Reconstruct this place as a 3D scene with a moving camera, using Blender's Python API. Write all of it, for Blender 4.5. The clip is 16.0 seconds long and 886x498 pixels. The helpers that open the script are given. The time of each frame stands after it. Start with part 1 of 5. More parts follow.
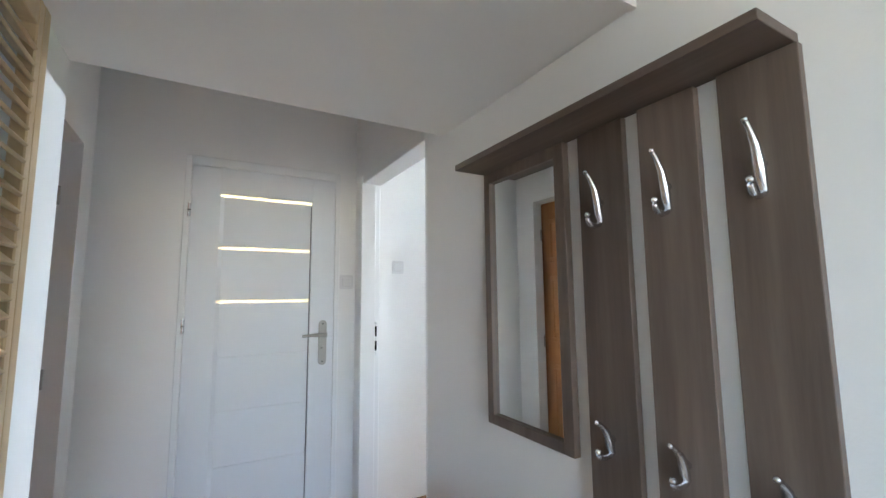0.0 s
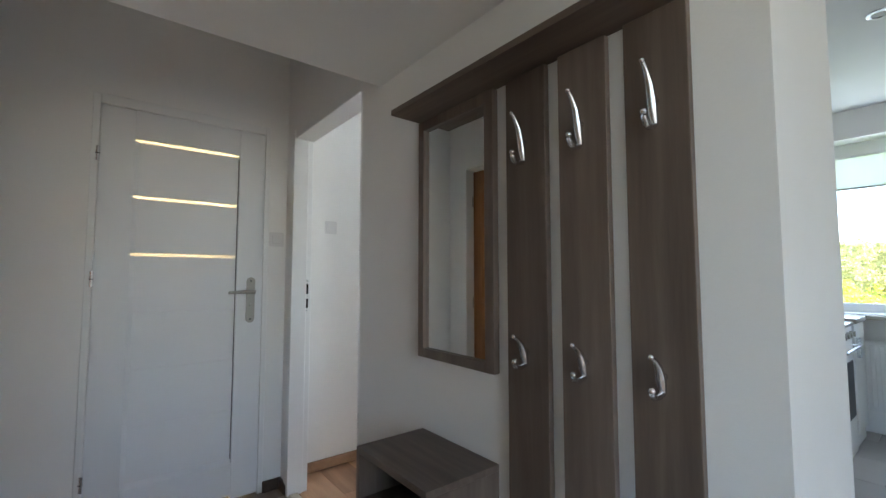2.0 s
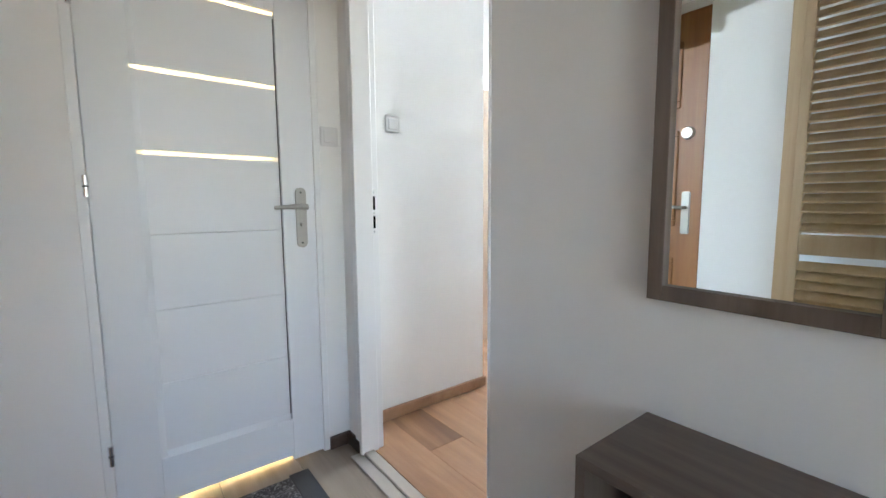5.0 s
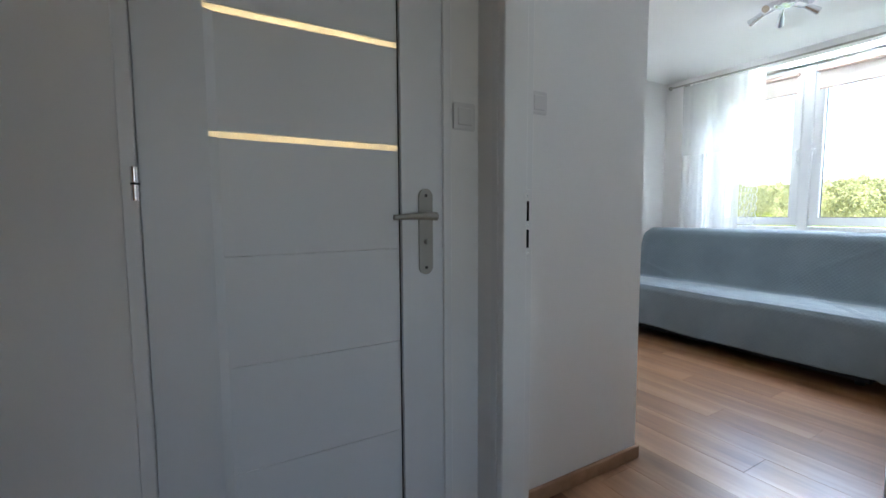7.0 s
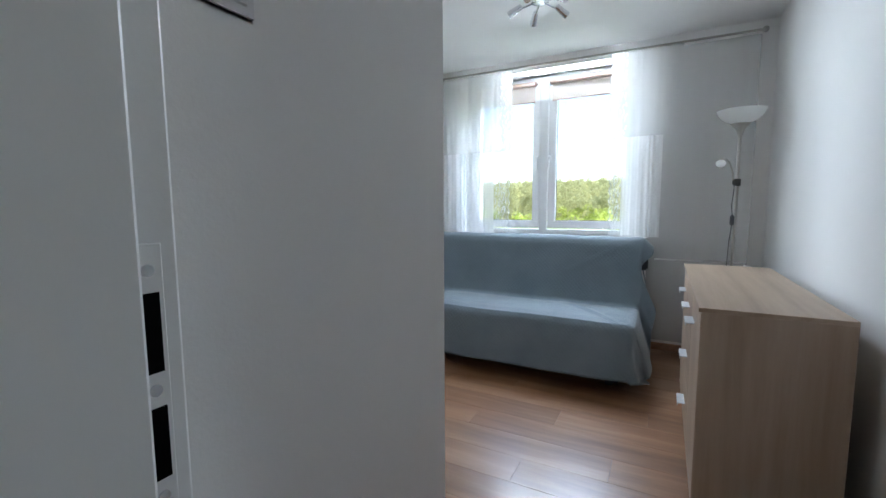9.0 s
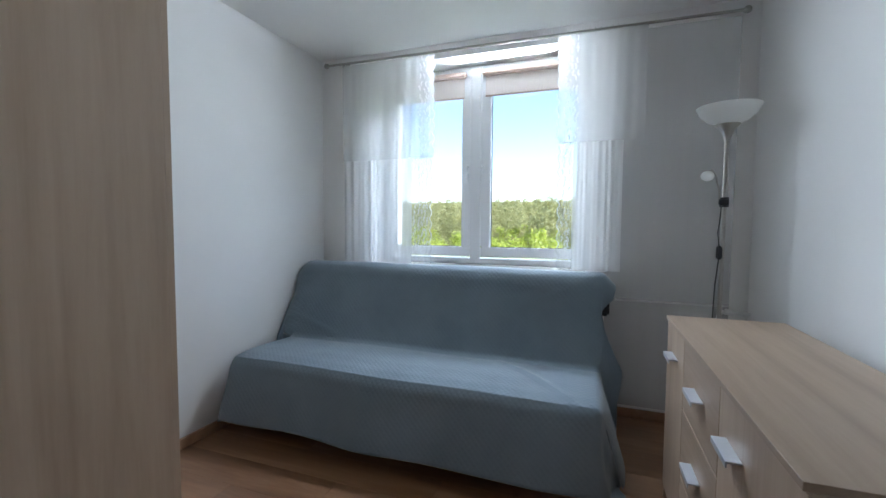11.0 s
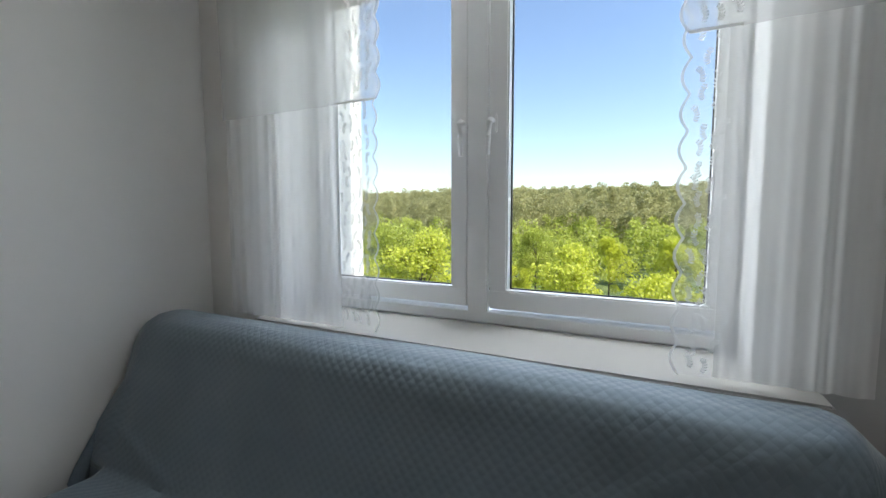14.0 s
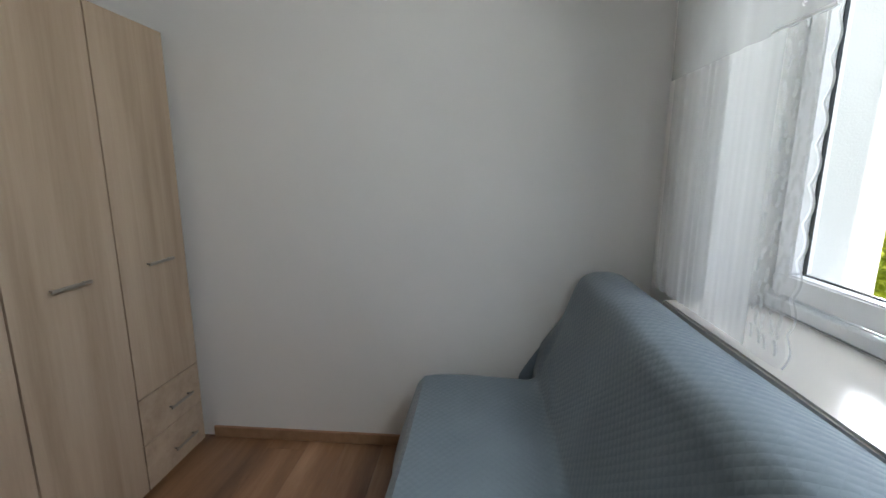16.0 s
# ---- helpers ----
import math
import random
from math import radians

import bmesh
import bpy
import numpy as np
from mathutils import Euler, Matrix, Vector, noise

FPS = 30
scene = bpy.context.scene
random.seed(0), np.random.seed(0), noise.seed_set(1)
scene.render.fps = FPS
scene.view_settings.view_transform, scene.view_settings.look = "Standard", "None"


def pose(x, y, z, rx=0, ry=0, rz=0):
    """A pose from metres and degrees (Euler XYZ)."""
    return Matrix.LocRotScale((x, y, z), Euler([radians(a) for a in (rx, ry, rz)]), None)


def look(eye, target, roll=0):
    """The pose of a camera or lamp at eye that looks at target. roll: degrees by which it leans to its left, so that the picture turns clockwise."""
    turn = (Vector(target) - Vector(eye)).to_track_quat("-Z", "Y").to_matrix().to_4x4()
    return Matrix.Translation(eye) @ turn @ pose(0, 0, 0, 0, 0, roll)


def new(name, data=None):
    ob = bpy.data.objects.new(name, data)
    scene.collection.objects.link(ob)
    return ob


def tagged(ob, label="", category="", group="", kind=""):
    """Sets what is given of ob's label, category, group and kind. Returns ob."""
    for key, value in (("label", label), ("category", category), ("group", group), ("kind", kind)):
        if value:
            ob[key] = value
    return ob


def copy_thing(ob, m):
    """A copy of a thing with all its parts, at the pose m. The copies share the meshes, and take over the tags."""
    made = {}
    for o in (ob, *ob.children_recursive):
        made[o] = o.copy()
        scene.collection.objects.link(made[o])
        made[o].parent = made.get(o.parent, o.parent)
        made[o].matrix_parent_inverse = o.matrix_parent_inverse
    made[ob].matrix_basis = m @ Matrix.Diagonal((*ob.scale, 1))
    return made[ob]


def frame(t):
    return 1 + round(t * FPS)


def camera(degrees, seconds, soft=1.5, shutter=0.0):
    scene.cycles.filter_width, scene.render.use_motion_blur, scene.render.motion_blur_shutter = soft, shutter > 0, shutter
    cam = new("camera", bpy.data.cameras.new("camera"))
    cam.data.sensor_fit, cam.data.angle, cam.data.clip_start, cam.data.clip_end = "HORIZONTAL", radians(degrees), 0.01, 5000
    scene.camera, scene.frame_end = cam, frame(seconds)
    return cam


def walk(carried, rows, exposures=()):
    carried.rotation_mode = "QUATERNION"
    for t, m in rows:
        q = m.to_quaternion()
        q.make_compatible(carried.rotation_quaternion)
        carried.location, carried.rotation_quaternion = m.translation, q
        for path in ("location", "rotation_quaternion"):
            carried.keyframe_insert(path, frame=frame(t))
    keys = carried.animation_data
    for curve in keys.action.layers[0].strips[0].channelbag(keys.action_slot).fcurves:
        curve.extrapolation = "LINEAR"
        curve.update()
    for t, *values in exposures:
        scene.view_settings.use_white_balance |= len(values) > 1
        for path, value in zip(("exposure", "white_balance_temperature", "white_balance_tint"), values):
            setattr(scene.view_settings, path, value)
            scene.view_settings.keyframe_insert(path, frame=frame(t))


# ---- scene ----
cam = camera(92.5, 16.0)
PATH = [
    (0, (-0.791, -2.483, 1.316), (0.184, -0.752, 1.538), -0.5),
    (0.5, (-0.775, -2.526, 1.31), (0.335, -0.877, 1.529), -0.3),
    (1, (-0.761, -2.539, 1.308), (0.427, -0.942, 1.512), -0.1),
    (1.5, (-0.779, -2.525, 1.285), (0.436, -0.946, 1.464), 0.1),
    (2, (-0.816, -2.524, 1.193), (0.421, -0.958, 1.321), 0.0),
    (2.5, (-0.837, -2.528, 1.119), (0.41, -0.964, 1.13), -0.0),
    (3, (-0.84, -2.515, 1.079), (0.409, -0.956, 0.991), -0.1),
    (3.5, (-0.861, -2.444, 1.067), (0.389, -0.891, 0.916), -0.1),
    (4, (-0.85, -2.237, 1.081), (0.396, -0.684, 0.893), -0.1),
    (4.5, (-0.821, -1.988, 1.119), (0.42, -0.434, 0.906), -0.1),
    (7, (-0.763, -1.105, 1.114), (0.23, 0.622, 0.949), -0.3),
    (7.5, (-0.674, -0.895, 1.139), (0.318, 0.829, 0.931), 0.6),
    (8, (-0.559, -0.701, 1.139), (0.657, 0.875, 0.934), 0.6),
    (8.5, (-0.367, -0.547, 1.165), (1.207, 0.669, 0.954), 0.2),
    (9, (-0.08, -0.458, 1.21), (1.675, 0.479, 1.008), -0.3),
    (11.5, (1.184, -0.159, 1.251), (3.068, 0.499, 1.121), 0.1),
    (12, (1.511, -0.048, 1.283), (3.407, 0.573, 1.133), -0.2),
    (12.5, (1.821, 0.012, 1.304), (3.721, 0.619, 1.157), 0.1),
    (13, (2.137, 0.084, 1.332), (4.041, 0.676, 1.177), 0.2),
    (13.5, (2.382, 0.076, 1.355), (4.272, 0.708, 1.189), 0.2),
    (14, (2.565, 0.056, 1.347), (4.354, 0.934, 1.177), -0.1),
    (14.5, (2.725, 0.056, 1.328), (4.267, 1.319, 1.162), 0.0),
    (15, (2.856, -0.001, 1.358), (3.833, 1.729, 1.128), 0.1),
    (15.5, (2.809, -0.038, 1.356), (3.298, 1.883, 1.088), 1.0),
    (16, (3.033, -0.086, 1.393), (2.874, 1.874, 1.028), 0.1),
]
EXPO = [(0.0, 3.8, 5650, 8), (0.5, 3.38, 5700, 8), (1.5, 3.03, 5850, 8), (3.0, 3.0, 6000, 8), (3.5, 3.2, 6000, 8), (4.0, 3.75, 5950, 8), (4.5, 4.0, 5900, 8), (7.0, 2.25, 5700, 8), (8.0, 2.0, 5700, 8), (9.0, 1.78, 5650, 8),
        (11.5, 1.3, 5600, 9), (12.5, 1.08, 5850, 9), (13.5, 0.85, 6050, 9), (14.5, 0.62, 6500, 10), (15.0, 0.5, 6650, 10), (16.0, 0.95, 6400, 10)]
walk(cam, [(t, look(eye, target, roll)) for t, eye, target, roll in PATH], EXPO)

# ---- light ----
world = bpy.data.worlds.new("sky")
scene.world = world
world.use_nodes = True
SUN_AZ, SUN_EL = radians(-88.5), radians(50)
wn = world.node_tree
sky = wn.nodes.new("ShaderNodeTexSky")
sky.sky_type, sky.sun_disc = "NISHITA", False
sky.sun_elevation, sky.sun_rotation = SUN_EL, radians(90) - SUN_AZ
sky.air_density, sky.dust_density = 1.0, 0.6
wn.links.new(sky.outputs[0], wn.nodes["Background"].inputs[0])
wn.nodes["Background"].inputs[1].default_value = 0.15


def lamp(name, kind, m, energy, colour, **more):
    data = bpy.data.lights.new(name, kind)
    data.energy, data.color = energy, colour
    ob = new(name, data)
    ob.matrix_world = m
    for key, value in more.items():
        if key == "size":
            data.shape, data.size, data.size_y = "RECTANGLE", value[0], value[1]
        if key == "spread":
            data.spread = value
        if key == "angle":
            data.angle = value
        if key == "radius":
            data.shadow_soft_size = value
    return ob


sun_to = Vector((math.cos(SUN_AZ) * math.cos(SUN_EL), math.sin(SUN_AZ) * math.cos(SUN_EL), math.sin(SUN_EL)))
lamp("sun", "SUN", look(sun_to * 30, (0, 0, 0)), 5.0, (1.0, 0.95, 0.86), angle=radians(0.6))
# added area lamps that strengthen the sky light through the room and kitchen windows
lamp("window_sky_fill", "AREA", look((4.55, 0.62, 2.85), (2.5, 0.43, 0.7)), 20, (0.93, 0.97, 1.0), size=(1.3, 0.8), spread=radians(120))
# thin strip lamp added under the lintel to lift the whole room
lamp("window_top_fill", "AREA", look((3.976, 0.43, 2.412), (2.0, 0.43, 1.8)), 8.0, (0.93, 0.97, 1.0), size=(0.72, 0.02), spread=radians(145))
# added outside, out of sight, to brighten the room's right wall
lamp("window_side_fill", "AREA", look((5.0, 2.5, 1.85), (2.0, -1.0, 1.2)), 28, (0.93, 0.97, 1.0), size=(0.9, 1.3), spread=radians(120))
lamp("kitchen_skylight", "AREA", look((3.98, -2.22, 1.58), (0.0, -2.5, 1.45)), 1.4, (0.86, 0.94, 1.0), size=(0.9, 1.2))
# two fill lamps added for the hall, in unseen openings behind the camera
lamp("side_room_fill", "AREA", look((-3.95, -4.1, 1.55), (0.0, -1.9, 1.3)), 0.25, (1.0, 0.98, 0.95), size=(1.0, 1.3))
lamp("hall_end_fill", "AREA", look((-1.2, -5.55, 1.55), (-0.4, 0.0, 1.35)), 0.9, (1.0, 0.98, 0.95), size=(0.9, 1.3))
lamp("bathroom_lamp", "POINT", pose(-0.5, 0.75, 2.15), 16, (1.0, 0.72, 0.36), radius=0.12)

# ---- materials ----


def nodes_of(name):
    m = bpy.data.materials.new(name)
    m.use_nodes = True
    t = m.node_tree
    return m, t, t.nodes, t.links, t.nodes["Principled BSDF"]


def coords(t, scale=(1, 1, 1)):
    c = t.nodes.new("ShaderNodeTexCoord")
    mp = t.nodes.new("ShaderNodeMapping")
    mp.inputs["Scale"].default_value = scale
    t.links.new(c.outputs["Object"], mp.inputs[0])
    return mp.outputs[0]


def noise_node(t, vec, scale, detail=4.0, rough=0.55):
    n = t.nodes.new("ShaderNodeTexNoise")
    n.inputs["Scale"].default_value, n.inputs["Detail"].default_value = scale, detail
    n.inputs["Roughness"].default_value = rough
    t.links.new(vec, n.inputs["Vector"])
    return n.outputs["Fac"]


def ramp(t, fac, stops):
    r = t.nodes.new("ShaderNodeValToRGB")
    e = r.color_ramp.elements
    while len(e) < len(stops):
        e.new(0.5)
    for el, (p, c) in zip(e, stops):
        el.position, el.color = p, (*c, 1)
    t.links.new(fac, r.inputs[0])
    return r.outputs[0]


def bump(t, height, strength, distance=0.01, chain=None):
    b = t.nodes.new("ShaderNodeBump")
    b.inputs["Strength"].default_value, b.inputs["Distance"].default_value = strength, distance
    t.links.new(height, b.inputs["Height"])
    if chain is not None:
        t.links.new(chain, b.inputs["Normal"])
    return b.outputs[0]


def mixc(t, fac, a, b, mode="MIX"):
    m = t.nodes.new("ShaderNodeMix")
    m.data_type, m.blend_type = "RGBA", mode
    for sock, val in ((m.inputs[0], fac), (m.inputs[6], a), (m.inputs[7], b)):
        if isinstance(val, (int, float)):
            sock.default_value = val
        elif isinstance(val, tuple):
            sock.default_value = (*val, 1)
        else:
            t.links.new(val, sock)
    return m.outputs[2]


def paint(name, colour, rough=0.6, vary=0.05, relief=0.12, scale=90, metal=0.0, spec=0.4):
    m, t, n, l, p = nodes_of(name)
    v = coords(t)
    big = noise_node(t, v, 1.7, 3)
    a = tuple(c * (1 - vary) for c in colour)
    b = tuple(min(1, c * (1 + vary)) for c in colour)
    l.new(ramp(t, big, [(0.3, a), (0.7, b)]), p.inputs["Base Color"])
    fine = noise_node(t, v, scale, 3)
    l.new(bump(t, fine, relief, 0.004), p.inputs["Normal"])
    p.inputs["Roughness"].default_value, p.inputs["Metallic"].default_value = rough, metal
    p.inputs["Specular IOR Level"].default_value = spec
    return m


def wood(name, dark, mid, light, grain=(30, 30, 1.6), rough=0.45, knots=0.5, relief=0.08, per_piece=0.0, coat=0.0):
    m, t, n, l, p = nodes_of(name)
    v = coords(t, grain)
    if per_piece:
        info = n.new("ShaderNodeObjectInfo")
        add = n.new("ShaderNodeVectorMath")
        add.operation = "MULTIPLY_ADD"
        l.new(info.outputs["Random"], add.inputs[0])
        add.inputs[1].default_value = (37.0, 91.0, 53.0)
        l.new(v, add.inputs[2])
        v = add.outputs[0]
    warp = noise_node(t, v, 0.35, 3)
    sh = n.new("ShaderNodeVectorMath")
    sh.operation = "MULTIPLY_ADD"
    l.new(warp, sh.inputs[0])
    sh.inputs[1].default_value = (1.2, 1.2, 1.2)
    l.new(v, sh.inputs[2])
    fine = noise_node(t, sh.outputs[0], 1.0, 6, 0.65)
    broad = noise_node(t, sh.outputs[0], 0.22, 3)
    c1 = ramp(t, fine, [(0.28, dark), (0.5, mid), (0.72, light)])
    c2 = ramp(t, broad, [(0.3, dark), (0.55, mid), (0.75, light)])
    col = mixc(t, 0.45, c1, c2)
    if knots:
        vo = n.new("ShaderNodeTexVoronoi")
        vo.inputs["Scale"].default_value = 0.16
        l.new(sh.outputs[0], vo.inputs["Vector"])
        k = ramp(t, vo.outputs["Distance"], [(0.0, (knots, knots, knots)), (0.16, (0, 0, 0))])
        col = mixc(t, k, col, tuple(c * 0.45 for c in dark))
    if per_piece:
        tone = n.new("ShaderNodeHueSaturation")
        mr = n.new("ShaderNodeMapRange")
        mr.inputs["To Min"].default_value, mr.inputs["To Max"].default_value = 1 - per_piece, 1 + per_piece
        l.new(info.outputs["Random"], mr.inputs["Value"])
        l.new(mr.outputs[0], tone.inputs["Value"])
        l.new(col, tone.inputs["Color"])
        col = tone.outputs[0]
    l.new(col, p.inputs["Base Color"])
    l.new(bump(t, fine, relief, 0.003), p.inputs["Normal"])
    p.inputs["Roughness"].default_value = rough
    p.inputs["Coat Weight"].default_value, p.inputs["Coat Roughness"].default_value = coat, 0.17
    return m


WALL = paint("wall_paint", (0.84, 0.83, 0.81), 0.75, 0.02, 0.10, 160, spec=0.2)
CEIL = paint("ceiling_paint", (0.86, 0.85, 0.83), 0.85, 0.02, 0.08, 120, spec=0.1)
DOORW = paint("door_laminate", (0.74, 0.75, 0.76), 0.42, 0.015, 0.03, 220)
TRIMW = paint("white_trim", (0.80, 0.80, 0.79), 0.4, 0.015, 0.03, 150)
PVC = paint("white_pvc", (0.84, 0.84, 0.84), 0.3, 0.01, 0.02, 150)
SILL = paint("sill_stone", (0.43, 0.415, 0.385), 0.21, 0.03, 0.01, 60)
STEEL = paint("satin_steel", (0.38, 0.365, 0.33), 0.33, 0.03, 0.03, 300, metal=1.0)
HANDLE = paint("brushed_handle", (0.36, 0.33, 0.29), 0.35, 0.05, 0.02, 200, metal=0.8)
SILVER = paint("silver_lacquer", (0.62, 0.64, 0.67), 0.36, 0.02, 0.02, 200, metal=0.6)
CHROME = paint("chrome", (0.72, 0.73, 0.75), 0.24, 0.02, 0.0, 100, metal=1.0)
BLACK = paint("black_plastic", (0.02, 0.02, 0.022), 0.45, 0.1, 0.05, 200)
# near-black colour that stands in for the shade inside holes
HOLESHADE = paint("hole_shade_black", (0.006, 0.006, 0.006), 0.9, 0.1, 0.0, 100, spec=0.0)
DARK = paint("dark_fabric", (0.025, 0.027, 0.033), 0.9, 0.2, 0.3, 400)
SWITCH = paint("switch_plastic", (0.72, 0.71, 0.70), 0.35, 0.02, 0.02, 100)
BLIND = paint("blind_fabric", (0.74, 0.66, 0.60), 0.8, 0.04, 0.2, 600)
BLINDCASE = paint("blind_case", (0.50, 0.38, 0.31), 0.5, 0.05, 0.05, 100)
RENDERW = paint("facade_render", (0.60, 0.595, 0.57), 0.9, 0.04, 0.4, 120)
ASPHALT = paint("asphalt", (0.075, 0.075, 0.08), 0.9, 0.2, 0.4, 3)
PAVING = paint("paving", (0.36, 0.32, 0.29), 0.9, 0.15, 0.4, 3)
KITTILE = paint("kitchen_tile", (0.43, 0.40, 0.375), 0.35, 0.1, 0.05, 40)
DARKWOOD = wood("walnut_baseboard", (0.035, 0.022, 0.016), (0.065, 0.042, 0.03), (0.10, 0.065, 0.045), (40, 2.0, 40), 0.4, 0)
RACK = wood("truffle_oak", (0.048, 0.032, 0.024), (0.132, 0.098, 0.077), (0.245, 0.192, 0.155), (15, 15, 1.0), 0.5, 0.8)
RACKH = wood("truffle_oak_lengthwise", (0.048, 0.032, 0.024), (0.132, 0.098, 0.077), (0.245, 0.192, 0.155), (15, 1.0, 15), 0.5, 0.3)
OAK = wood("sonoma_oak", (0.27, 0.185, 0.12), (0.45, 0.34, 0.24), (0.58, 0.46, 0.35), (11, 11, 0.7), 0.45, 0.3)
OAKH = wood("sonoma_oak_lengthwise", (0.27, 0.185, 0.12), (0.45, 0.34, 0.24), (0.58, 0.46, 0.35), (0.7, 11, 11), 0.45, 0.25)
FLOORW = wood("oak_laminate", (0.095, 0.038, 0.015), (0.28, 0.142, 0.068), (0.50, 0.31, 0.185), (8, 0.8, 8), 0.3, 0.9, 0.04, 0.11, coat=0.7)
HALLF = wood("hall_wood_tile", (0.20, 0.155, 0.115), (0.31, 0.25, 0.19), (0.42, 0.345, 0.27), (15, 1.2, 15), 0.4, 0.4, 0.05, 0.10)
SKIRT = wood("oak_baseboard", (0.24, 0.13, 0.07), (0.36, 0.21, 0.12), (0.45, 0.28, 0.17), (20, 20, 20), 0.4, 0)
ENTRY = wood("golden_oak_door", (0.19, 0.07, 0.02), (0.30, 0.125, 0.036), (0.39, 0.185, 0.06), (26, 26, 1.4), 0.4, 0.2)
PINE = wood("pine", (0.48, 0.32, 0.16), (0.62, 0.45, 0.25), (0.72, 0.55, 0.34), (26, 26, 1.6), 0.45, 0.3)
BARK = wood("bark", (0.05, 0.038, 0.028), (0.10, 0.075, 0.055), (0.16, 0.12, 0.09), (6, 6, 1), 0.9, 0)


def glass_mat():
    m, t, n, l, p = nodes_of("window_glass")
    n.remove(p)
    tr, gl, mx, fr = (n.new("ShaderNodeBsdfTransparent"), n.new("ShaderNodeBsdfGlossy"), n.new("ShaderNodeMixShader"), n.new("ShaderNodeMath"))
    lw, pw = n.new("ShaderNodeLayerWeight"), n.new("ShaderNodeMath")
    pw.operation, fr.operation = "POWER", "MULTIPLY_ADD"
    pw.inputs[1].default_value, fr.inputs[1].default_value, fr.inputs[2].default_value = 5.0, 0.5, 0.02
    l.new(lw.outputs["Facing"], pw.inputs[0])
    l.new(pw.outputs[0], fr.inputs[0])
    gl.inputs["Roughness"].default_value = 0.01
    l.new(fr.outputs[0], mx.inputs[0])
    l.new(tr.outputs[0], mx.inputs[1])
    l.new(gl.outputs[0], mx.inputs[2])
    l.new(mx.outputs[0], n["Material Output"].inputs[0])
    return m


def frosted_mat(name, colour):
    m, t, n, l, p = nodes_of(name)
    tl, df, mx = n.new("ShaderNodeBsdfTranslucent"), n.new("ShaderNodeBsdfDiffuse"), n.new("ShaderNodeMixShader")
    tl.inputs[0].default_value = df.inputs[0].default_value = (*colour, 1)
    mx.inputs[0].default_value = 0.25
    l.new(tl.outputs[0], mx.inputs[1])
    l.new(df.outputs[0], mx.inputs[2])
    l.new(mx.outputs[0], n["Material Output"].inputs[0])
    return m


def curtain_mat(name, solid, lace=False, vary=0.05):
    m, t, n, l, p = nodes_of(name)
    n.remove(p)
    v = coords(t)
    weave = noise_node(t, v, 700, 2)
    slub = noise_node(t, coords(t, (9, 17, 0.7)), 1.0, 2, 0.5)
    tr, tl, df = n.new("ShaderNodeBsdfTransparent"), n.new("ShaderNodeBsdfTranslucent"), n.new("ShaderNodeBsdfDiffuse")
    df.inputs[0].default_value = tl.inputs[0].default_value = (0.93, 0.93, 0.92, 1)
    nb = bump(t, weave, 0.15, 0.002)
    l.new(nb, df.inputs["Normal"])
    cloth, out = n.new("ShaderNodeMixShader"), n.new("ShaderNodeMixShader")
    cloth.inputs[0].default_value = 0.74
    l.new(tl.outputs[0], cloth.inputs[1])
    l.new(df.outputs[0], cloth.inputs[2])
    fac = ramp(t, slub, [(0.3, (solid - vary,) * 3), (0.7, (solid + vary,) * 3)])
    if lace:
        net = n.new("ShaderNodeTexVoronoi")
        net.feature = "DISTANCE_TO_EDGE"
        net.inputs["Scale"].default_value = 260
        l.new(v, net.inputs["Vector"])
        fac = mixc(t, 1.0, fac, ramp(t, net.outputs["Distance"], [(0.02, (0.04, 0.04, 0.04)), (0.20, (0, 0, 0))]), "ADD")
    l.new(fac, out.inputs[0])
    l.new(tr.outputs[0], out.inputs[1])
    l.new(cloth.outputs[0], out.inputs[2])
    l.new(out.outputs[0], n["Material Output"].inputs[0])
    return m


def blanket_mat():
    m, t, n, l, p = nodes_of("quilted_blanket")
    v = coords(t)
    big = noise_node(t, v, 3.0, 4)
    l.new(ramp(t, big, [(0.3, (0.158, 0.200, 0.235)), (0.7, (0.200, 0.251, 0.293))]), p.inputs["Base Color"])
    uv = n.new("ShaderNodeUVMap")
    mp = n.new("ShaderNodeMapping")
    mp.inputs["Rotation"].default_value = (0, 0, radians(45))
    mp.inputs["Scale"].default_value = (46, 46, 46)
    l.new(uv.outputs[0], mp.inputs[0])
    sep = n.new("ShaderNodeSeparateXYZ")
    l.new(mp.outputs[0], sep.inputs[0])
    parts = []
    for i in (0, 1):
        fr = n.new("ShaderNodeMath")
        fr.operation = "PINGPONG"
        fr.inputs[1].default_value = 0.5
        l.new(sep.outputs[i], fr.inputs[0])
        pw = n.new("ShaderNodeMath")
        pw.operation = "POWER"
        pw.inputs[1].default_value = 0.5
        l.new(fr.outputs[0], pw.inputs[0])
        parts.append(pw.outputs[0])
    mu = n.new("ShaderNodeMath")
    mu.operation = "MULTIPLY"
    l.new(parts[0], mu.inputs[0])
    l.new(parts[1], mu.inputs[1])
    fine = noise_node(t, v, 900, 2)
    b1 = bump(t, fine, 0.25, 0.002)
    l.new(bump(t, mu.outputs[0], 0.16, 0.02, b1), p.inputs["Normal"])
    p.inputs["Roughness"].default_value = 0.8
    p.inputs["Sheen Weight"].default_value = 0.35
    p.inputs["Sheen Roughness"].default_value = 0.4
    return m


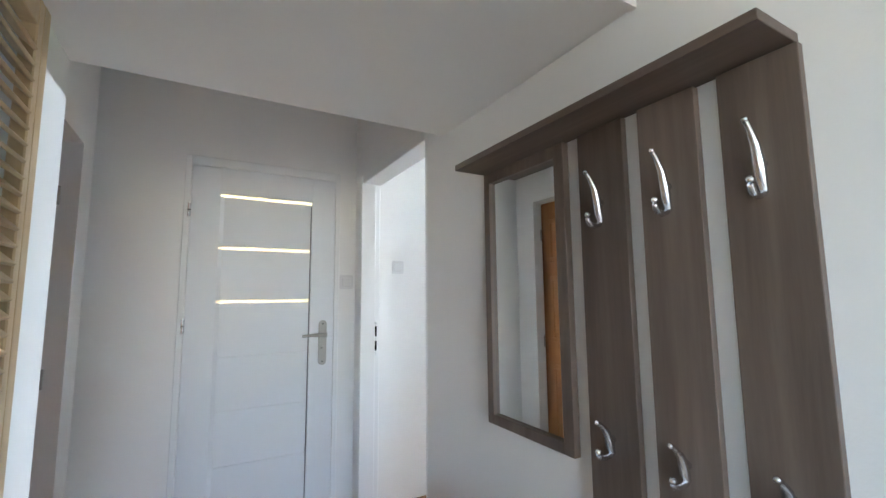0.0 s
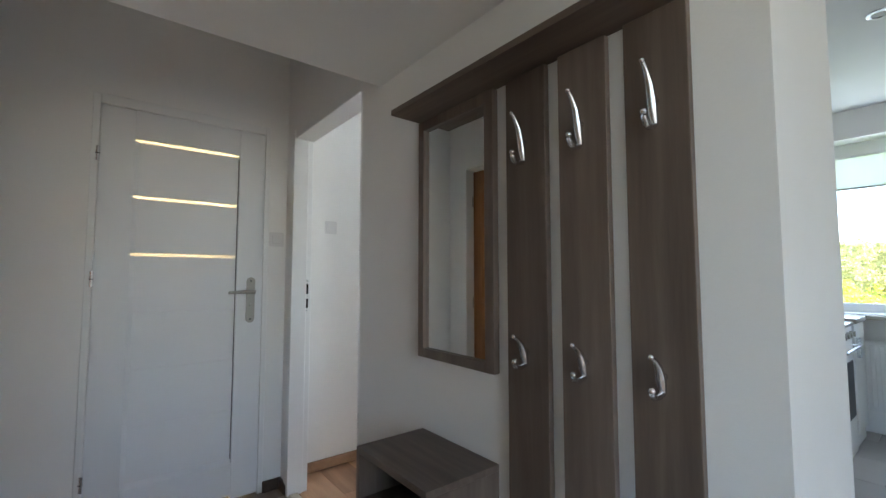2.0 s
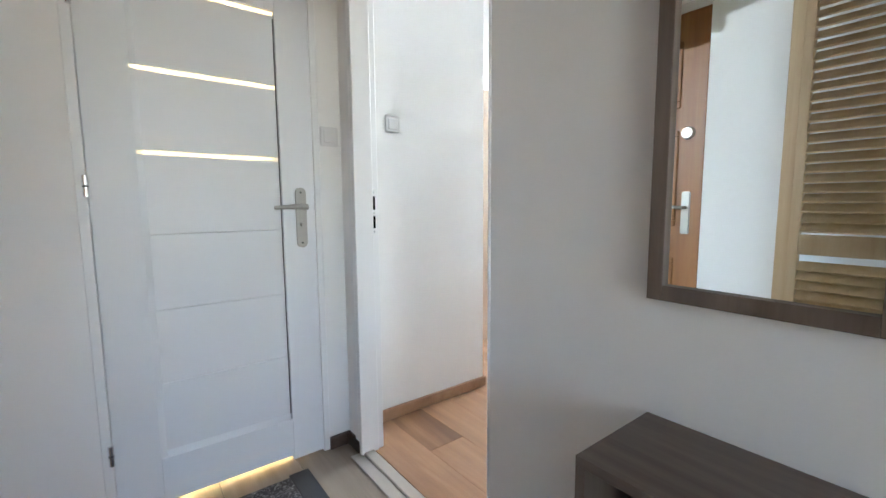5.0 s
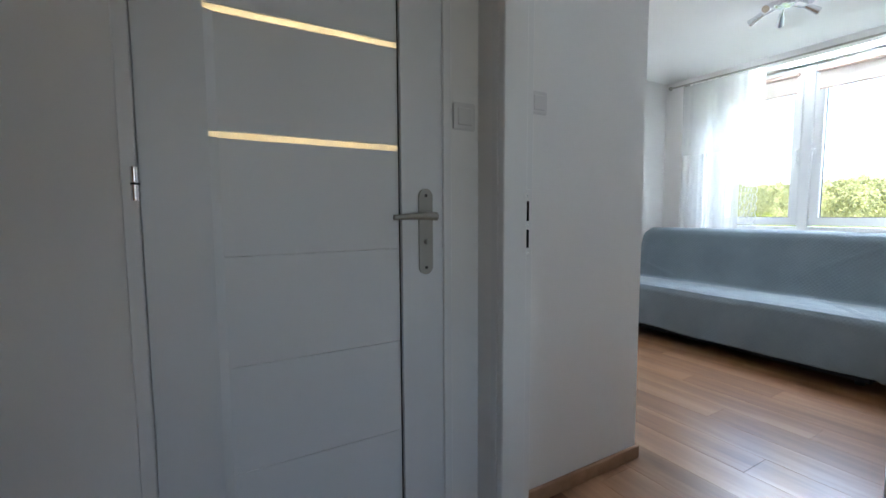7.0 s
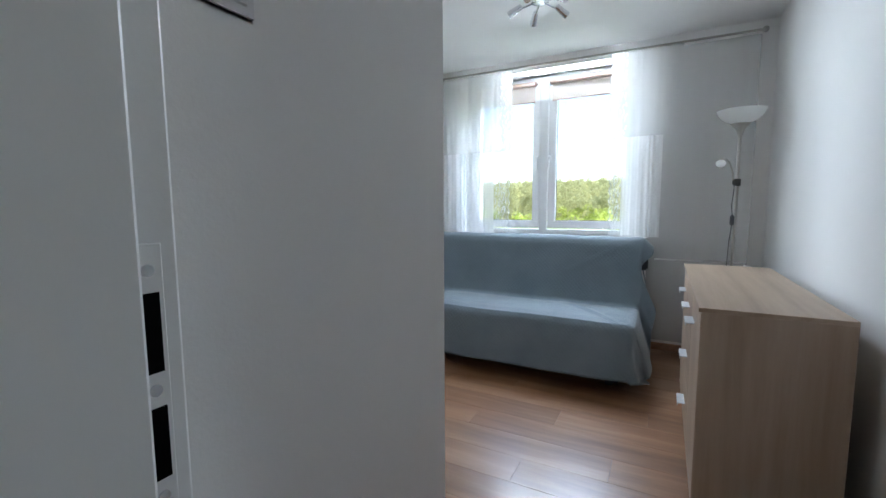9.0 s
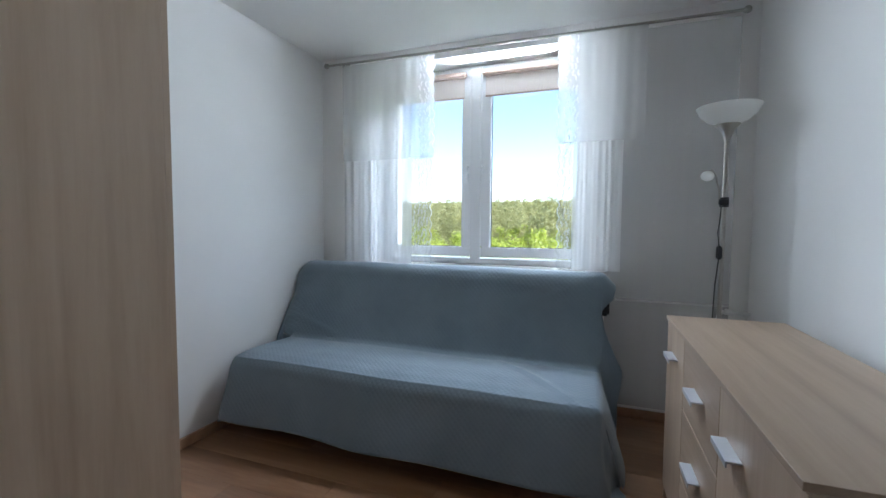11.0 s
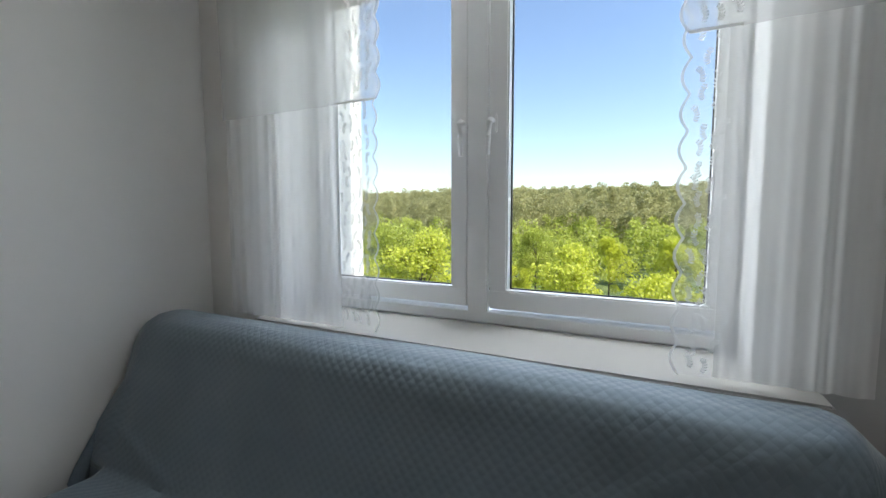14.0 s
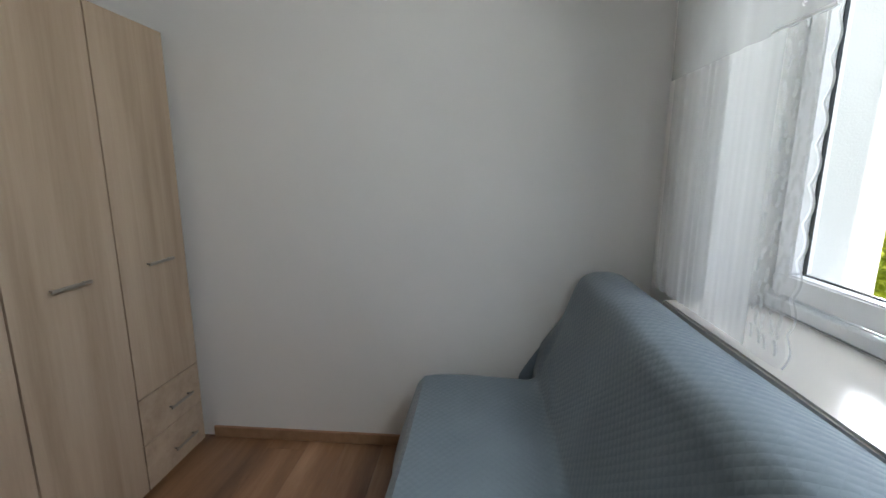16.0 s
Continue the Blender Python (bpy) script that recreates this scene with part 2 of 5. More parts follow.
def rug_mat():
    m, t, n, l, p = nodes_of("grey_woven_rug")
    v = coords(t)
    vo = n.new("ShaderNodeTexVoronoi")
    vo.inputs["Scale"].default_value = 130
    l.new(v, vo.inputs["Vector"])
    sep = n.new("ShaderNodeSeparateXYZ")
    l.new(v, sep.inputs[0])
    lines = []
    for sgn in (1, -1):
        ad = n.new("ShaderNodeMath")
        ad.operation = "MULTIPLY_ADD"
        ad.inputs[1].default_value = 1.45 * sgn
        l.new(sep.outputs[0], ad.inputs[0])
        l.new(sep.outputs[1], ad.inputs[2])
        pp = n.new("ShaderNodeMath")
        pp.operation = "PINGPONG"
        pp.inputs[1].default_value = 0.06
        l.new(ad.outputs[0], pp.inputs[0])
        lines.append(ramp(t, pp.outputs[0], [(0.0, (0.5, 0.5, 0.5)), (0.009, (0, 0, 0))]))
    ln = mixc(t, 1.0, lines[0], lines[1], "ADD")
    base = ramp(t, vo.outputs["Color"], [(0.45, (0.05, 0.05, 0.055)), (0.8, (0.17, 0.17, 0.18))])
    speck = ramp(t, vo.outputs["Color"], [(0.35, (0.10, 0.10, 0.10)), (0.6, (0.34, 0.34, 0.34))])
    l.new(mixc(t, ln, base, speck), p.inputs["Base Color"])
    l.new(bump(t, vo.outputs["Distance"], 0.6, 0.004), p.inputs["Normal"])
    p.inputs["Roughness"].default_value = 0.95
    return m


def leaf_mat(name, dark, light):
    m, t, n, l, p = nodes_of(name)
    g = n.new("ShaderNodeNewGeometry")
    col = ramp(t, g.outputs["Random Per Island"], [(0.1, dark), (0.9, light)])
    l.new(col, p.inputs["Base Color"])
    p.inputs["Roughness"].default_value = 0.6
    tl, mx = n.new("ShaderNodeBsdfTranslucent"), n.new("ShaderNodeMixShader")
    l.new(col, tl.inputs[0])
    mx.inputs[0].default_value = 0.5
    l.new(p.outputs[0], mx.inputs[1])
    l.new(tl.outputs[0], mx.inputs[2])
    l.new(mx.outputs[0], n["Material Output"].inputs[0])
    return m


def mirror_mat():
    m, t, n, l, p = nodes_of("mirror_glass")
    p.inputs["Base Color"].default_value = (0.86, 0.88, 0.87, 1)
    p.inputs["Metallic"].default_value, p.inputs["Roughness"].default_value = 1.0, 0.005
    return m


def grass_mat():
    m, t, n, l, p = nodes_of("ground_grass")
    v = coords(t)
    c = ramp(t, noise_node(t, v, 0.25, 6), [(0.35, (0.07, 0.11, 0.02)), (0.6, (0.14, 0.18, 0.05)), (0.8, (0.24, 0.22, 0.12))])
    l.new(c, p.inputs["Base Color"])
    p.inputs["Roughness"].default_value = 0.95
    return m


GLASS, FROST, BOWL = glass_mat(), frosted_mat("frosted_glass", (0.95, 0.93, 0.88)), frosted_mat("opal_bowl", (0.92, 0.92, 0.90))
SHEER, SHEER2, LACE = curtain_mat("sheer_curtain", 0.62, vary=0.035), curtain_mat("thin_sheer", 0.42, vary=0.008), curtain_mat("lace_edge", 0.20, True, 0.02)
TRIM = curtain_mat("stitched_hem", 0.72, vary=0.02)
BLANKET, RUG, MIRROR, GRASS = blanket_mat(), rug_mat(), mirror_mat(), grass_mat()
RUGEDGE = paint("rug_border", (0.06, 0.06, 0.065), 0.95, 0.1, 0.6, 500)
LEAFY = leaf_mat("spring_leaves", (0.40, 0.44, 0.035), (0.72, 0.74, 0.10))
LEAFG = leaf_mat("green_leaves", (0.27, 0.32, 0.035), (0.54, 0.58, 0.10))
LEAFP = leaf_mat("pine_needles", (0.29, 0.29, 0.11), (0.50, 0.48, 0.22))

# ---- building helpers ----


def bx(bm, x0, x1, y0, y1, z0, z1, bev=0.0, seg=1):
    r = bmesh.ops.create_cube(bm, size=1.0, matrix=Matrix.Translation(((x0 + x1) / 2, (y0 + y1) / 2, (z0 + z1) / 2)) @ Matrix.Diagonal((abs(x1 - x0), abs(y1 - y0), abs(z1 - z0), 1)))
    if bev:
        edges = list({e for v in r["verts"] for e in v.link_edges})
        bmesh.ops.bevel(bm, geom=edges, offset=bev, segments=seg, affect="EDGES", clamp_overlap=True)
    return bm


def box(x0, x1, y0, y1, z0, z1, bev=0.0, seg=1):
    return bx(bmesh.new(), x0, x1, y0, y1, z0, z1, bev, seg)


def cyl(bm, a, b, r0, r1=None, n=16):
    a, b = Vector(a), Vector(b)
    r1 = r0 if r1 is None else r1
    m = Matrix.Translation((a + b) / 2) @ (b - a).to_track_quat("Z", "Y").to_matrix().to_4x4()
    bmesh.ops.create_cone(bm, cap_ends=True, segments=n, radius1=r0, radius2=r1, depth=(b - a).length, matrix=m)
    return bm


def lathe(bm, rings, centre, n=32):
    cx, cy = centre
    prev = None
    for r, z in rings:
        ring = [bm.verts.new((cx + r * math.cos(2 * math.pi * i / n), cy + r * math.sin(2 * math.pi * i / n), z)) for i in range(n)]
        if prev:
            for i in range(n):
                bm.faces.new((prev[i], prev[(i + 1) % n], ring[(i + 1) % n], ring[i]))
        prev = ring
    return bm


def tube(bm, pts, radii, n=10):
    pts = [Vector(p) for p in pts]
    prev = None
    for i, p in enumerate(pts):
        d = (pts[min(i + 1, len(pts) - 1)] - pts[max(i - 1, 0)]).normalized()
        q = d.to_track_quat("Z", "Y")
        r = radii[i] if isinstance(radii, (list, tuple)) else radii
        ring = [bm.verts.new(p + q @ Vector((r * math.cos(2 * math.pi * k / n), r * math.sin(2 * math.pi * k / n), 0))) for k in range(n)]
        if prev:
            for k in range(n):
                bm.faces.new((prev[k], prev[(k + 1) % n], ring[(k + 1) % n], ring[k]))
        else:
            bm.faces.new(ring[::-1])
        prev = ring
    bm.faces.new(prev)
    return bm


def mesh_of(name, bm, mat, smooth=False):
    bmesh.ops.recalc_face_normals(bm, faces=bm.faces)
    me = bpy.data.meshes.new(name)
    bm.to_mesh(me)
    bm.free()
    me.materials.append(mat)
    if smooth:
        me.shade_smooth()
        me.set_sharp_from_angle(angle=radians(40))
    return me


def thing(name, loc, label, category, group="", kind=""):
    ob = new(name)
    ob.empty_display_size = 0.05
    ob.location = loc
    return tagged(ob, label, category, group, kind)


def root_place(ob):
    p = Vector((0, 0, 0))
    while ob is not None:
        p = p + ob.location
        ob = ob.parent
    return p


def part(name, bm, mat, parent, label="", smooth=False):
    """One mesh object, modelled in world places, under a thing or a part."""
    bmesh.ops.translate(bm, verts=bm.verts, vec=-root_place(parent))
    ob = new(name, mesh_of(name, bm, mat, smooth))
    ob.parent = parent
    return tagged(ob, label)


def solid(name, bm, mat, label, category, group="", kind="", smooth=False):
    return tagged(new(name, mesh_of(name, bm, mat, smooth)), label, category, group, kind)


def structure(name, bm, mat, label, category):
    return solid(name, bm, mat, label, category, kind="structure")


# ---- structure: hall, room, kitchen ----
CZ = 2.53
WX, LY, RY = 3.83, 1.86, -1.09      # window wall, two side walls of the room
OUT = 4.30                          # outer face of the facade
BX, EX = -1.125, -1.27             # closet face and entry wall in the hall

bm = bmesh.new()                    # wall between hall and room, with the doorway
bx(bm, 0.0, 0.10, -0.125, 0.0, 0.0, CZ)
bx(bm, 0.0, 0.10, -0.942, -0.125, 2.02, CZ)
bx(bm, 0.0, 0.10, -1.12, -0.942, 0.0, CZ)
bx(bm, 0.0, 0.44, -2.336, -1.12, 0.0, CZ)
structure("wall_coat_rack", bm, WALL, "white painted wall with the coat rack and a doorway", "wall")

bm = bmesh.new()                    # wall with the bathroom door
bx(bm, -1.45, -0.895, 0.0, 0.10, 0.0, CZ)
bx(bm, -0.895, -0.105, 0.0, 0.10, 2.05, CZ)
bx(bm, -0.105, 0.10, 0.0, 0.10, 0.0, CZ)
structure("wall_bathroom", bm, WALL, "white painted wall round the bathroom door", "wall")

bm = bmesh.new()                    # entry wall with its recess
bx(bm, -1.45, EX, -0.185, 0.0, 0.0, CZ)
bx(bm, -1.45, EX, -0.98, -0.185, 1.985, CZ)
bx(bm, -1.45, EX, -1.09, -0.98, 0.0, CZ)
structure("wall_entry", bm, WALL, "white painted wall with a recess for the flat's entrance door", "wall")
bm = bmesh.new()                    # closet front: a narrow wall, then louvred doors
bx(bm, -1.45, BX, -1.295, -1.09, 0.0, CZ)
bx(bm, -1.45, BX, -2.46, -1.295, 1.96, CZ)
bx(bm, -1.45, BX, -2.60, -2.46, 0.0, CZ)
bx(bm, -4.1, -1.45, -2.60, -2.50, 0.0, CZ)
# unseen side-room wall, its opening added for the fill lamp
bx(bm, -4.1, -4.0, -5.6, -4.65, 0.0, CZ)
bx(bm, -4.1, -4.0, -3.55, -2.60, 0.0, CZ)
bx(bm, -4.1, -4.0, -4.65, -3.55, 0.0, 0.85)
bx(bm, -4.1, -4.0, -4.65, -3.55, 2.25, CZ)
structure("wall_closet", bm, WALL, "white painted wall beside the louvred closet doors", "wall")
structure("wall_closet_back", box(-1.80, -1.70, -2.6, -1.1, 0, CZ), WALL, "plain wall at the back of the closet", "wall")
# unseen end wall, its opening added for the hall's fill lamp
bm = bmesh.new()
bx(bm, -4.1, -1.7, -5.7, -5.6, 0, CZ)
bx(bm, -0.7, OUT, -5.7, -5.6, 0, CZ)
bx(bm, -1.7, -0.7, -5.7, -5.6, 0, 0.85)
bx(bm, -1.7, -0.7, -5.7, -5.6, 2.25, CZ)
structure("wall_hall_end", bm, WALL, "plain white wall that closes hall and kitchen", "wall")

bm = bmesh.new()                    # overhead storage box across the hall
bx(bm, BX, 0.0, -1.93, -1.09, 1.94, 1.965)
bx(bm, BX, 0.0, -1.115, -1.09, 1.965, CZ)
bx(bm, BX, 0.0, -1.945, -1.93, 1.935, 1.968)
structure("wall_overhead_box", bm, WALL, "white boxed-in storage space across the hall, above head height", "overhead storage")

structure("overhead_box_door", box(BX, 0.0, -1.938, -1.915, 1.9685, CZ), PINE, "pale pine door of the overhead storage box", "cupboard door")
bm = bmesh.new()                    # room side walls
bx(bm, 0.10, 0.918, 0.072, 0.10, 0.0, CZ)
bx(bm, 0.83, 0.918, 0.10, LY + 0.1, 0.0, CZ)
structure("wall_passage", bm, WALL, "white painted wall of the room's entrance passage", "wall")
structure("wall_left", box(0.918, OUT, LY, LY + 0.1, 0, CZ), WALL, "plain white painted wall beside the sofa", "wall")
structure("wall_right", box(0.44, OUT, -1.19, RY, 0, CZ), WALL, "white painted wall behind the chest of drawers", "wall")
structure("wall_right_stub", box(0.10, 0.44, -1.12, RY, 0, CZ), WALL, "white painted wall end beside the doorway", "wall")

YA, YB, ZA, ZB = -0.18, 1.42, 0.93, 2.43     # opening of the room's window
bm = bmesh.new()
bx(bm, WX, OUT, RY, YA, 0, CZ)
bx(bm, WX, OUT, YB, LY, 0, CZ)
bx(bm, WX, OUT, YA, YB, 0, ZA)
bx(bm, WX, OUT, YA, YB, ZB, CZ)
structure("wall_window", bm, WALL, "white painted outer wall round the double window", "wall")
KA, KB = -2.75, -1.68                         # opening of the kitchen window
bm = bmesh.new()
bx(bm, WX, OUT, KB, -1.19, 0, CZ)
bx(bm, WX, OUT, -5.6, KA, 0, CZ)
bx(bm, WX, OUT, KA, KB, 0, 0.90)
bx(bm, WX, OUT, KA, KB, 2.3, CZ)
structure("wall_kitchen_window", bm, WALL, "white kitchen wall below and above the window", "wall")

structure("ceiling", box(-4.1, OUT, -5.7, LY + 0.1, CZ, CZ + 0.12), CEIL, "flat white painted ceiling", "ceiling")
structure("bathroom_shell", bx(bx(bx(bx(bmesh.new(), -1.45, -1.35, 0.1, 1.6, 0, CZ), -1.35, 0.73, 1.5, 1.6, 0, CZ), 0.73, 0.83, 0.1, 1.6, 0, CZ), -1.35, 0.73, 0.1, 1.5, -0.12, -0.005), WALL, "plain walls of the lit bathroom behind the door", "wall")

# slab, window sill, baseboards
structure("floor", box(-4.1, OUT, -5.7, LY + 0.1, -0.30, -0.012), PAVING, "concrete floor slab under boards and tiles", "floor")


def planks(parent_name, label, mat, x0, x1, y0, y1, wide, long, along_y, gap, seed):
    base = structure(parent_name, box(x0, x1, y0, y1, -0.012, -0.006), DARKWOOD, label, "floor")
    rng = random.Random(seed)
    shapes = {}
    a0, a1, b0, b1 = (x0, x1, y0, y1) if along_y else (y0, y1, x0, x1)
    a, row = a0, 0
    while a < a1 - 0.01:
        w = min(wide, a1 - a)
        b = b0 - long * ((row * 0.37 + 0.13 * rng.random()) % 1.0)
        while b < b1:
            s, e = max(b, b0), min(b + long, b1)
            if e - s > 0.03:
                key = (round(w, 3), round(e - s, 3))
                if key not in shapes:
                    hw, hl = w / 2 - gap / 2, (e - s) / 2 - gap / 2
                    q = box(-hw, hw, -hl, hl, -0.006, 0.0) if along_y else box(-hl, hl, -hw, hw, -0.006, 0.0)
                    top = [ed for ed in q.edges if all(v.co.z > -0.001 for v in ed.verts)]
                    bmesh.ops.bevel(q, geom=top, offset=0.0006, segments=1, affect="EDGES")
                    shapes[key] = mesh_of("plank", q, mat)
                ob = new("plank", shapes[key])
                ob.parent = base
                ca, cb = a + w / 2, (s + e) / 2
                ob.location = (ca, cb, 0) if along_y else (cb, ca, 0)
            b += long
        a += wide
        row += 1
    return base

structure("baseboard_bathroom_wall", bx(bx(bmesh.new(), EX, -0.90, -0.016, 0.0, 0, 0.06, 0.003), -0.10, 0.0, -0.016, 0.0, 0, 0.06, 0.003), DARKWOOD, "dark walnut baseboard in the hall", "baseboard")
structure("baseboard_rack_wall", bx(bx(bmesh.new(), -0.016, 0.0, -0.125, -0.016, 0, 0.06, 0.003), -0.016, 0.0, -1.38, -0.945, 0, 0.06, 0.003), DARKWOOD, "dark walnut baseboard in the hall", "baseboard")
structure("baseboard_rack_wall_end", box(-0.016, 0.0, -2.33, -1.40, 0, 0.06, 0.003), DARKWOOD, "dark walnut baseboard below the coat rack", "baseboard")
structure("baseboard_passage", bx(bx(bmesh.new(), 0.105, 0.933, 0.056, 0.072, 0, 0.06, 0.004), 0.918, 0.933, 0.072, 0.6, 0, 0.06, 0.004), SKIRT, "oak-coloured baseboard in the room", "baseboard")
structure("baseboard_left", box(1.66, WX, LY - 0.016, LY, 0, 0.06, 0.004), SKIRT, "oak-coloured baseboard in the room", "baseboard")
structure("baseboard_right", box(0.11, WX, RY, RY + 0.016, 0, 0.06, 0.004), SKIRT, "oak-coloured baseboard in the room", "baseboard")
structure("baseboard_window", box(WX - 0.016, WX, RY + 0.016, LY - 0.016, 0, 0.06, 0.004), SKIRT, "oak-coloured baseboard in the room", "baseboard")
structure("window_sill", box(3.705, 4.03, YA - 0.13, YB + 0.03, 0.905, 0.935, 0.006, 2), SILL, "glossy white stone window sill above the sofa", "window sill")
structure("door_threshold", bx(bx(bmesh.new(), -0.055, -0.005, -0.92, -0.12, 0.0, 0.006, 0.002), 0.0, 0.05, -0.92, -0.12, 0.0, 0.012, 0.004), paint("threshold_metal", (0.50, 0.46, 0.41), 0.4, 0.04, 0.05, 100, metal=0.6), "satin metal threshold strip in the doorway", "threshold")


# ---- bathroom door ----
def lever(parent, x, y, z, toward, mat=STEEL):
    """Long plate with a lever, a turn knob and two screws, on a face that looks to -y."""
    pl = bmesh.new()
    rim = [(0.022 * math.cos(a), 0.103 + 0.022 * math.sin(a)) for a in [math.pi * k / 10 for k in range(11)]]
    rim += [(-u, -w) for u, w in rim]
    ring = [pl.verts.new((x + u, y - 0.007, z + w)) for u, w in rim]
    face = pl.faces.new(ring)
    ex = bmesh.ops.extrude_face_region(pl, geom=[face])
    bmesh.ops.translate(pl, verts=[v for v in ex["geom"] if isinstance(v, bmesh.types.BMVert)], vec=(0, 0.007, 0))
    plate = part("handle_plate", pl, mat, parent, "satin steel long plate", True)
    t = bmesh.new()
    cyl(t, (x, y - 0.006, z + 0.045), (x, y - 0.05, z + 0.045), 0.010, n=14)
    tube(t, [(x - toward * 0.012, y - 0.048, z + 0.045), (x + toward * 0.02, y - 0.052, z + 0.047), (x + toward * 0.06, y - 0.052, z + 0.046), (x + toward * 0.12, y - 0.050, z + 0.043)], [0.012, 0.012, 0.009, 0.007], 12)
    part("lever", t, mat, plate, "", True)
    part("turn_knob", cyl(bmesh.new(), (x, y - 0.006, z - 0.028), (x, y - 0.02, z - 0.028), 0.009, 0.007, 14), mat, plate, "", True)
    for dz in (0.105, -0.105):
        part("screw", cyl(bmesh.new(), (x, y - 0.0065, z + dz), (x, y - 0.0085, z + dz), 0.0045, n=10), BLACK, plate)


door = thing("door_1", (-0.50, 0.0, 0.0), "closed white panelled bathroom door with three lit frosted glass strips", "door", kind="structure")
DX0, DX1 = -0.868, -0.128
GX0, GX1 = -0.735, -0.262
ZT = 2.005
STRIPS = (1.300, 1.580, 1.860)
part("stile", box(DX0, GX0, 0.0, 0.04, 0.012, ZT, 0.005, 2), DOORW, door)
part("stile", box(GX1, DX1, 0.0, 0.04, 0.012, ZT, 0.002), DOORW, door)
part("top_rail", box(GX0, GX1, 0.0, 0.04, STRIPS[2] + 0.005, ZT, 0.001), DOORW, door)
part("bottom_rail", bx(box(GX0, GX1, 0.0, 0.04, 0.032, 0.20, 0.002), GX0, -0.70, 0.0, 0.04, 0.012, 0.032), DOORW, door)
for z0, z1 in ((STRIPS[1] + 0.005, STRIPS[2] - 0.008), (STRIPS[0] + 0.005, STRIPS[1] - 0.008)):
    part("panel", box(GX0, GX1, 0.013, 0.033, z0, z1, 0.003), DOORW, door)
zs = [0.20, 0.475, 0.745, 1.015, STRIPS[0] - 0.008]
for z0, z1 in zip(zs, zs[1:]):
    part("panel", box(GX0, GX1, 0.013, 0.033, z0 + 0.0003, z1 - 0.0003, 0.0016), DOORW, door)
for z in STRIPS:
    part("glass_strip", box(GX0, GX1, 0.012, 0.022, z - 0.009, z + 0.006), FROST, door, "frosted glass strip lit warm from behind")
part("backing", box(GX0, GX1, 0.024, 0.032, 0.20, STRIPS[0] - 0.008), DOORW, door)
# black strip laid on the panels as the shadow line beside the stile
part("stile_shadow", box(GX1 - 0.004, GX1 - 0.0005, 0.0115, 0.013, 0.22, STRIPS[2] - 0.02), BLACK, door, "thin black strip standing in for the shadow along the stile")


def chamfer(a, b, inward):
    """Sloping bead from the face of a stile or rail down to the sunk panels."""
    c = bmesh.new()
    rings = []
    for p in (a, b):
        p = Vector(p)
        rings.append([c.verts.new(q) for q in (p, p + Vector((inward[0] * 0.020, 0.0118, inward[1] * 0.020)), p + Vector((0, 0.0118, 0)))])
    for k in range(3):
        c.faces.new((rings[0][k], rings[0][(k + 1) % 3], rings[1][(k + 1) % 3], rings[1][k]))
    c.faces.new(rings[0])
    c.faces.new(rings[1][::-1])
    return c


for z0, z1 in ((0.20, STRIPS[0] - 0.0085), (STRIPS[0] + 0.0055, STRIPS[1] - 0.0085), (STRIPS[1] + 0.0055, STRIPS[2] - 0.0085)):
    part("bead", chamfer((GX0, 0.001, z0), (GX0, 0.001, z1), (1, 0)), DOORW, door, "sloping bead round the panels")
part("bead", chamfer((GX0 + 0.02, 0.001, 0.20), (GX1 - 0.005, 0.001, 0.20), (0, 1)), DOORW, door, "sloping bead round the panels")
lever(door, -0.188, 0.0, 1.062, -1)
for z in (1.765, 1.18, 0.27):
    h = part("hinge", cyl(bmesh.new(), (DX0 - 0.006, -0.010, z - 0.035), (DX0 - 0.006, -0.010, z + 0.035), 0.008, n=12), CHROME, door, "small chrome hinge", True)
    part("hinge_ring", cyl(bmesh.new(), (DX0 - 0.006, -0.010, z - 0.002), (DX0 - 0.006, -0.010, z + 0.002), 0.0086, n=12), BLACK, h)
frame_1 = bmesh.new()
bx(frame_1, -0.90, DX0 - 0.002, -0.006, 0.10, 0, 2.055, 0.003)
bx(frame_1, DX1 + 0.0006, -0.098, -0.004, 0.10, 0, 2.055, 0.003)
bx(frame_1, DX0 - 0.004, DX1 + 0.0006, -0.004, 0.10, ZT + 0.0006, 2.055, 0.003)
bx(frame_1, DX0 - 0.004, DX0 + 0.02, 0.042, 0.06, 0, ZT + 0.004)
bx(frame_1, DX1 - 0.02, DX1 + 0.004, 0.042, 0.06, 0, ZT + 0.004)
bx(frame_1, DX0 + 0.02, DX1 - 0.02, 0.042, 0.06, ZT - 0.02, ZT + 0.004)
structure("door_frame_1", frame_1, TRIMW, "white frame of the bathroom door", "door frame")

# ---- doorway to the room: steel-plate jamb without its leaf in view ----
jam = bmesh.new()
bx(jam, -0.012, 0.075, -0.145, -0.118, 0, 2.02, 0.003)
bx(jam, 0.075, 0.105, -0.135, -0.118, 0, 2.02, 0.003)
bx(jam, -0.012, 0.0, -0.118, -0.085, 0, 2.02, 0.003)
bx(jam, -0.004, 0.105, -0.935, -0.145, 1.975, 2.02, 0.003)
bx(jam, -0.003, 0.105, -0.944, -0.935, 0, 2.02, 0.002)
frame_2 = structure("door_frame_2", jam, TRIMW, "white doorway frame with an open lock strike", "door frame")
strike = part("strike_plate", box(0.070, 0.092, -0.1375, -0.1345, 0.985, 1.185, 0.001), TRIMW, frame_2, "white painted strike plate")
# no holes are cut: black patches on the plate paint their dark depth
for z0, z1 in ((1.092, 1.150), (1.012, 1.066)):
    part("strike_hole_shade", box(0.0745, 0.0875, -0.139, -0.1372, z0, z1), HOLESHADE, strike)
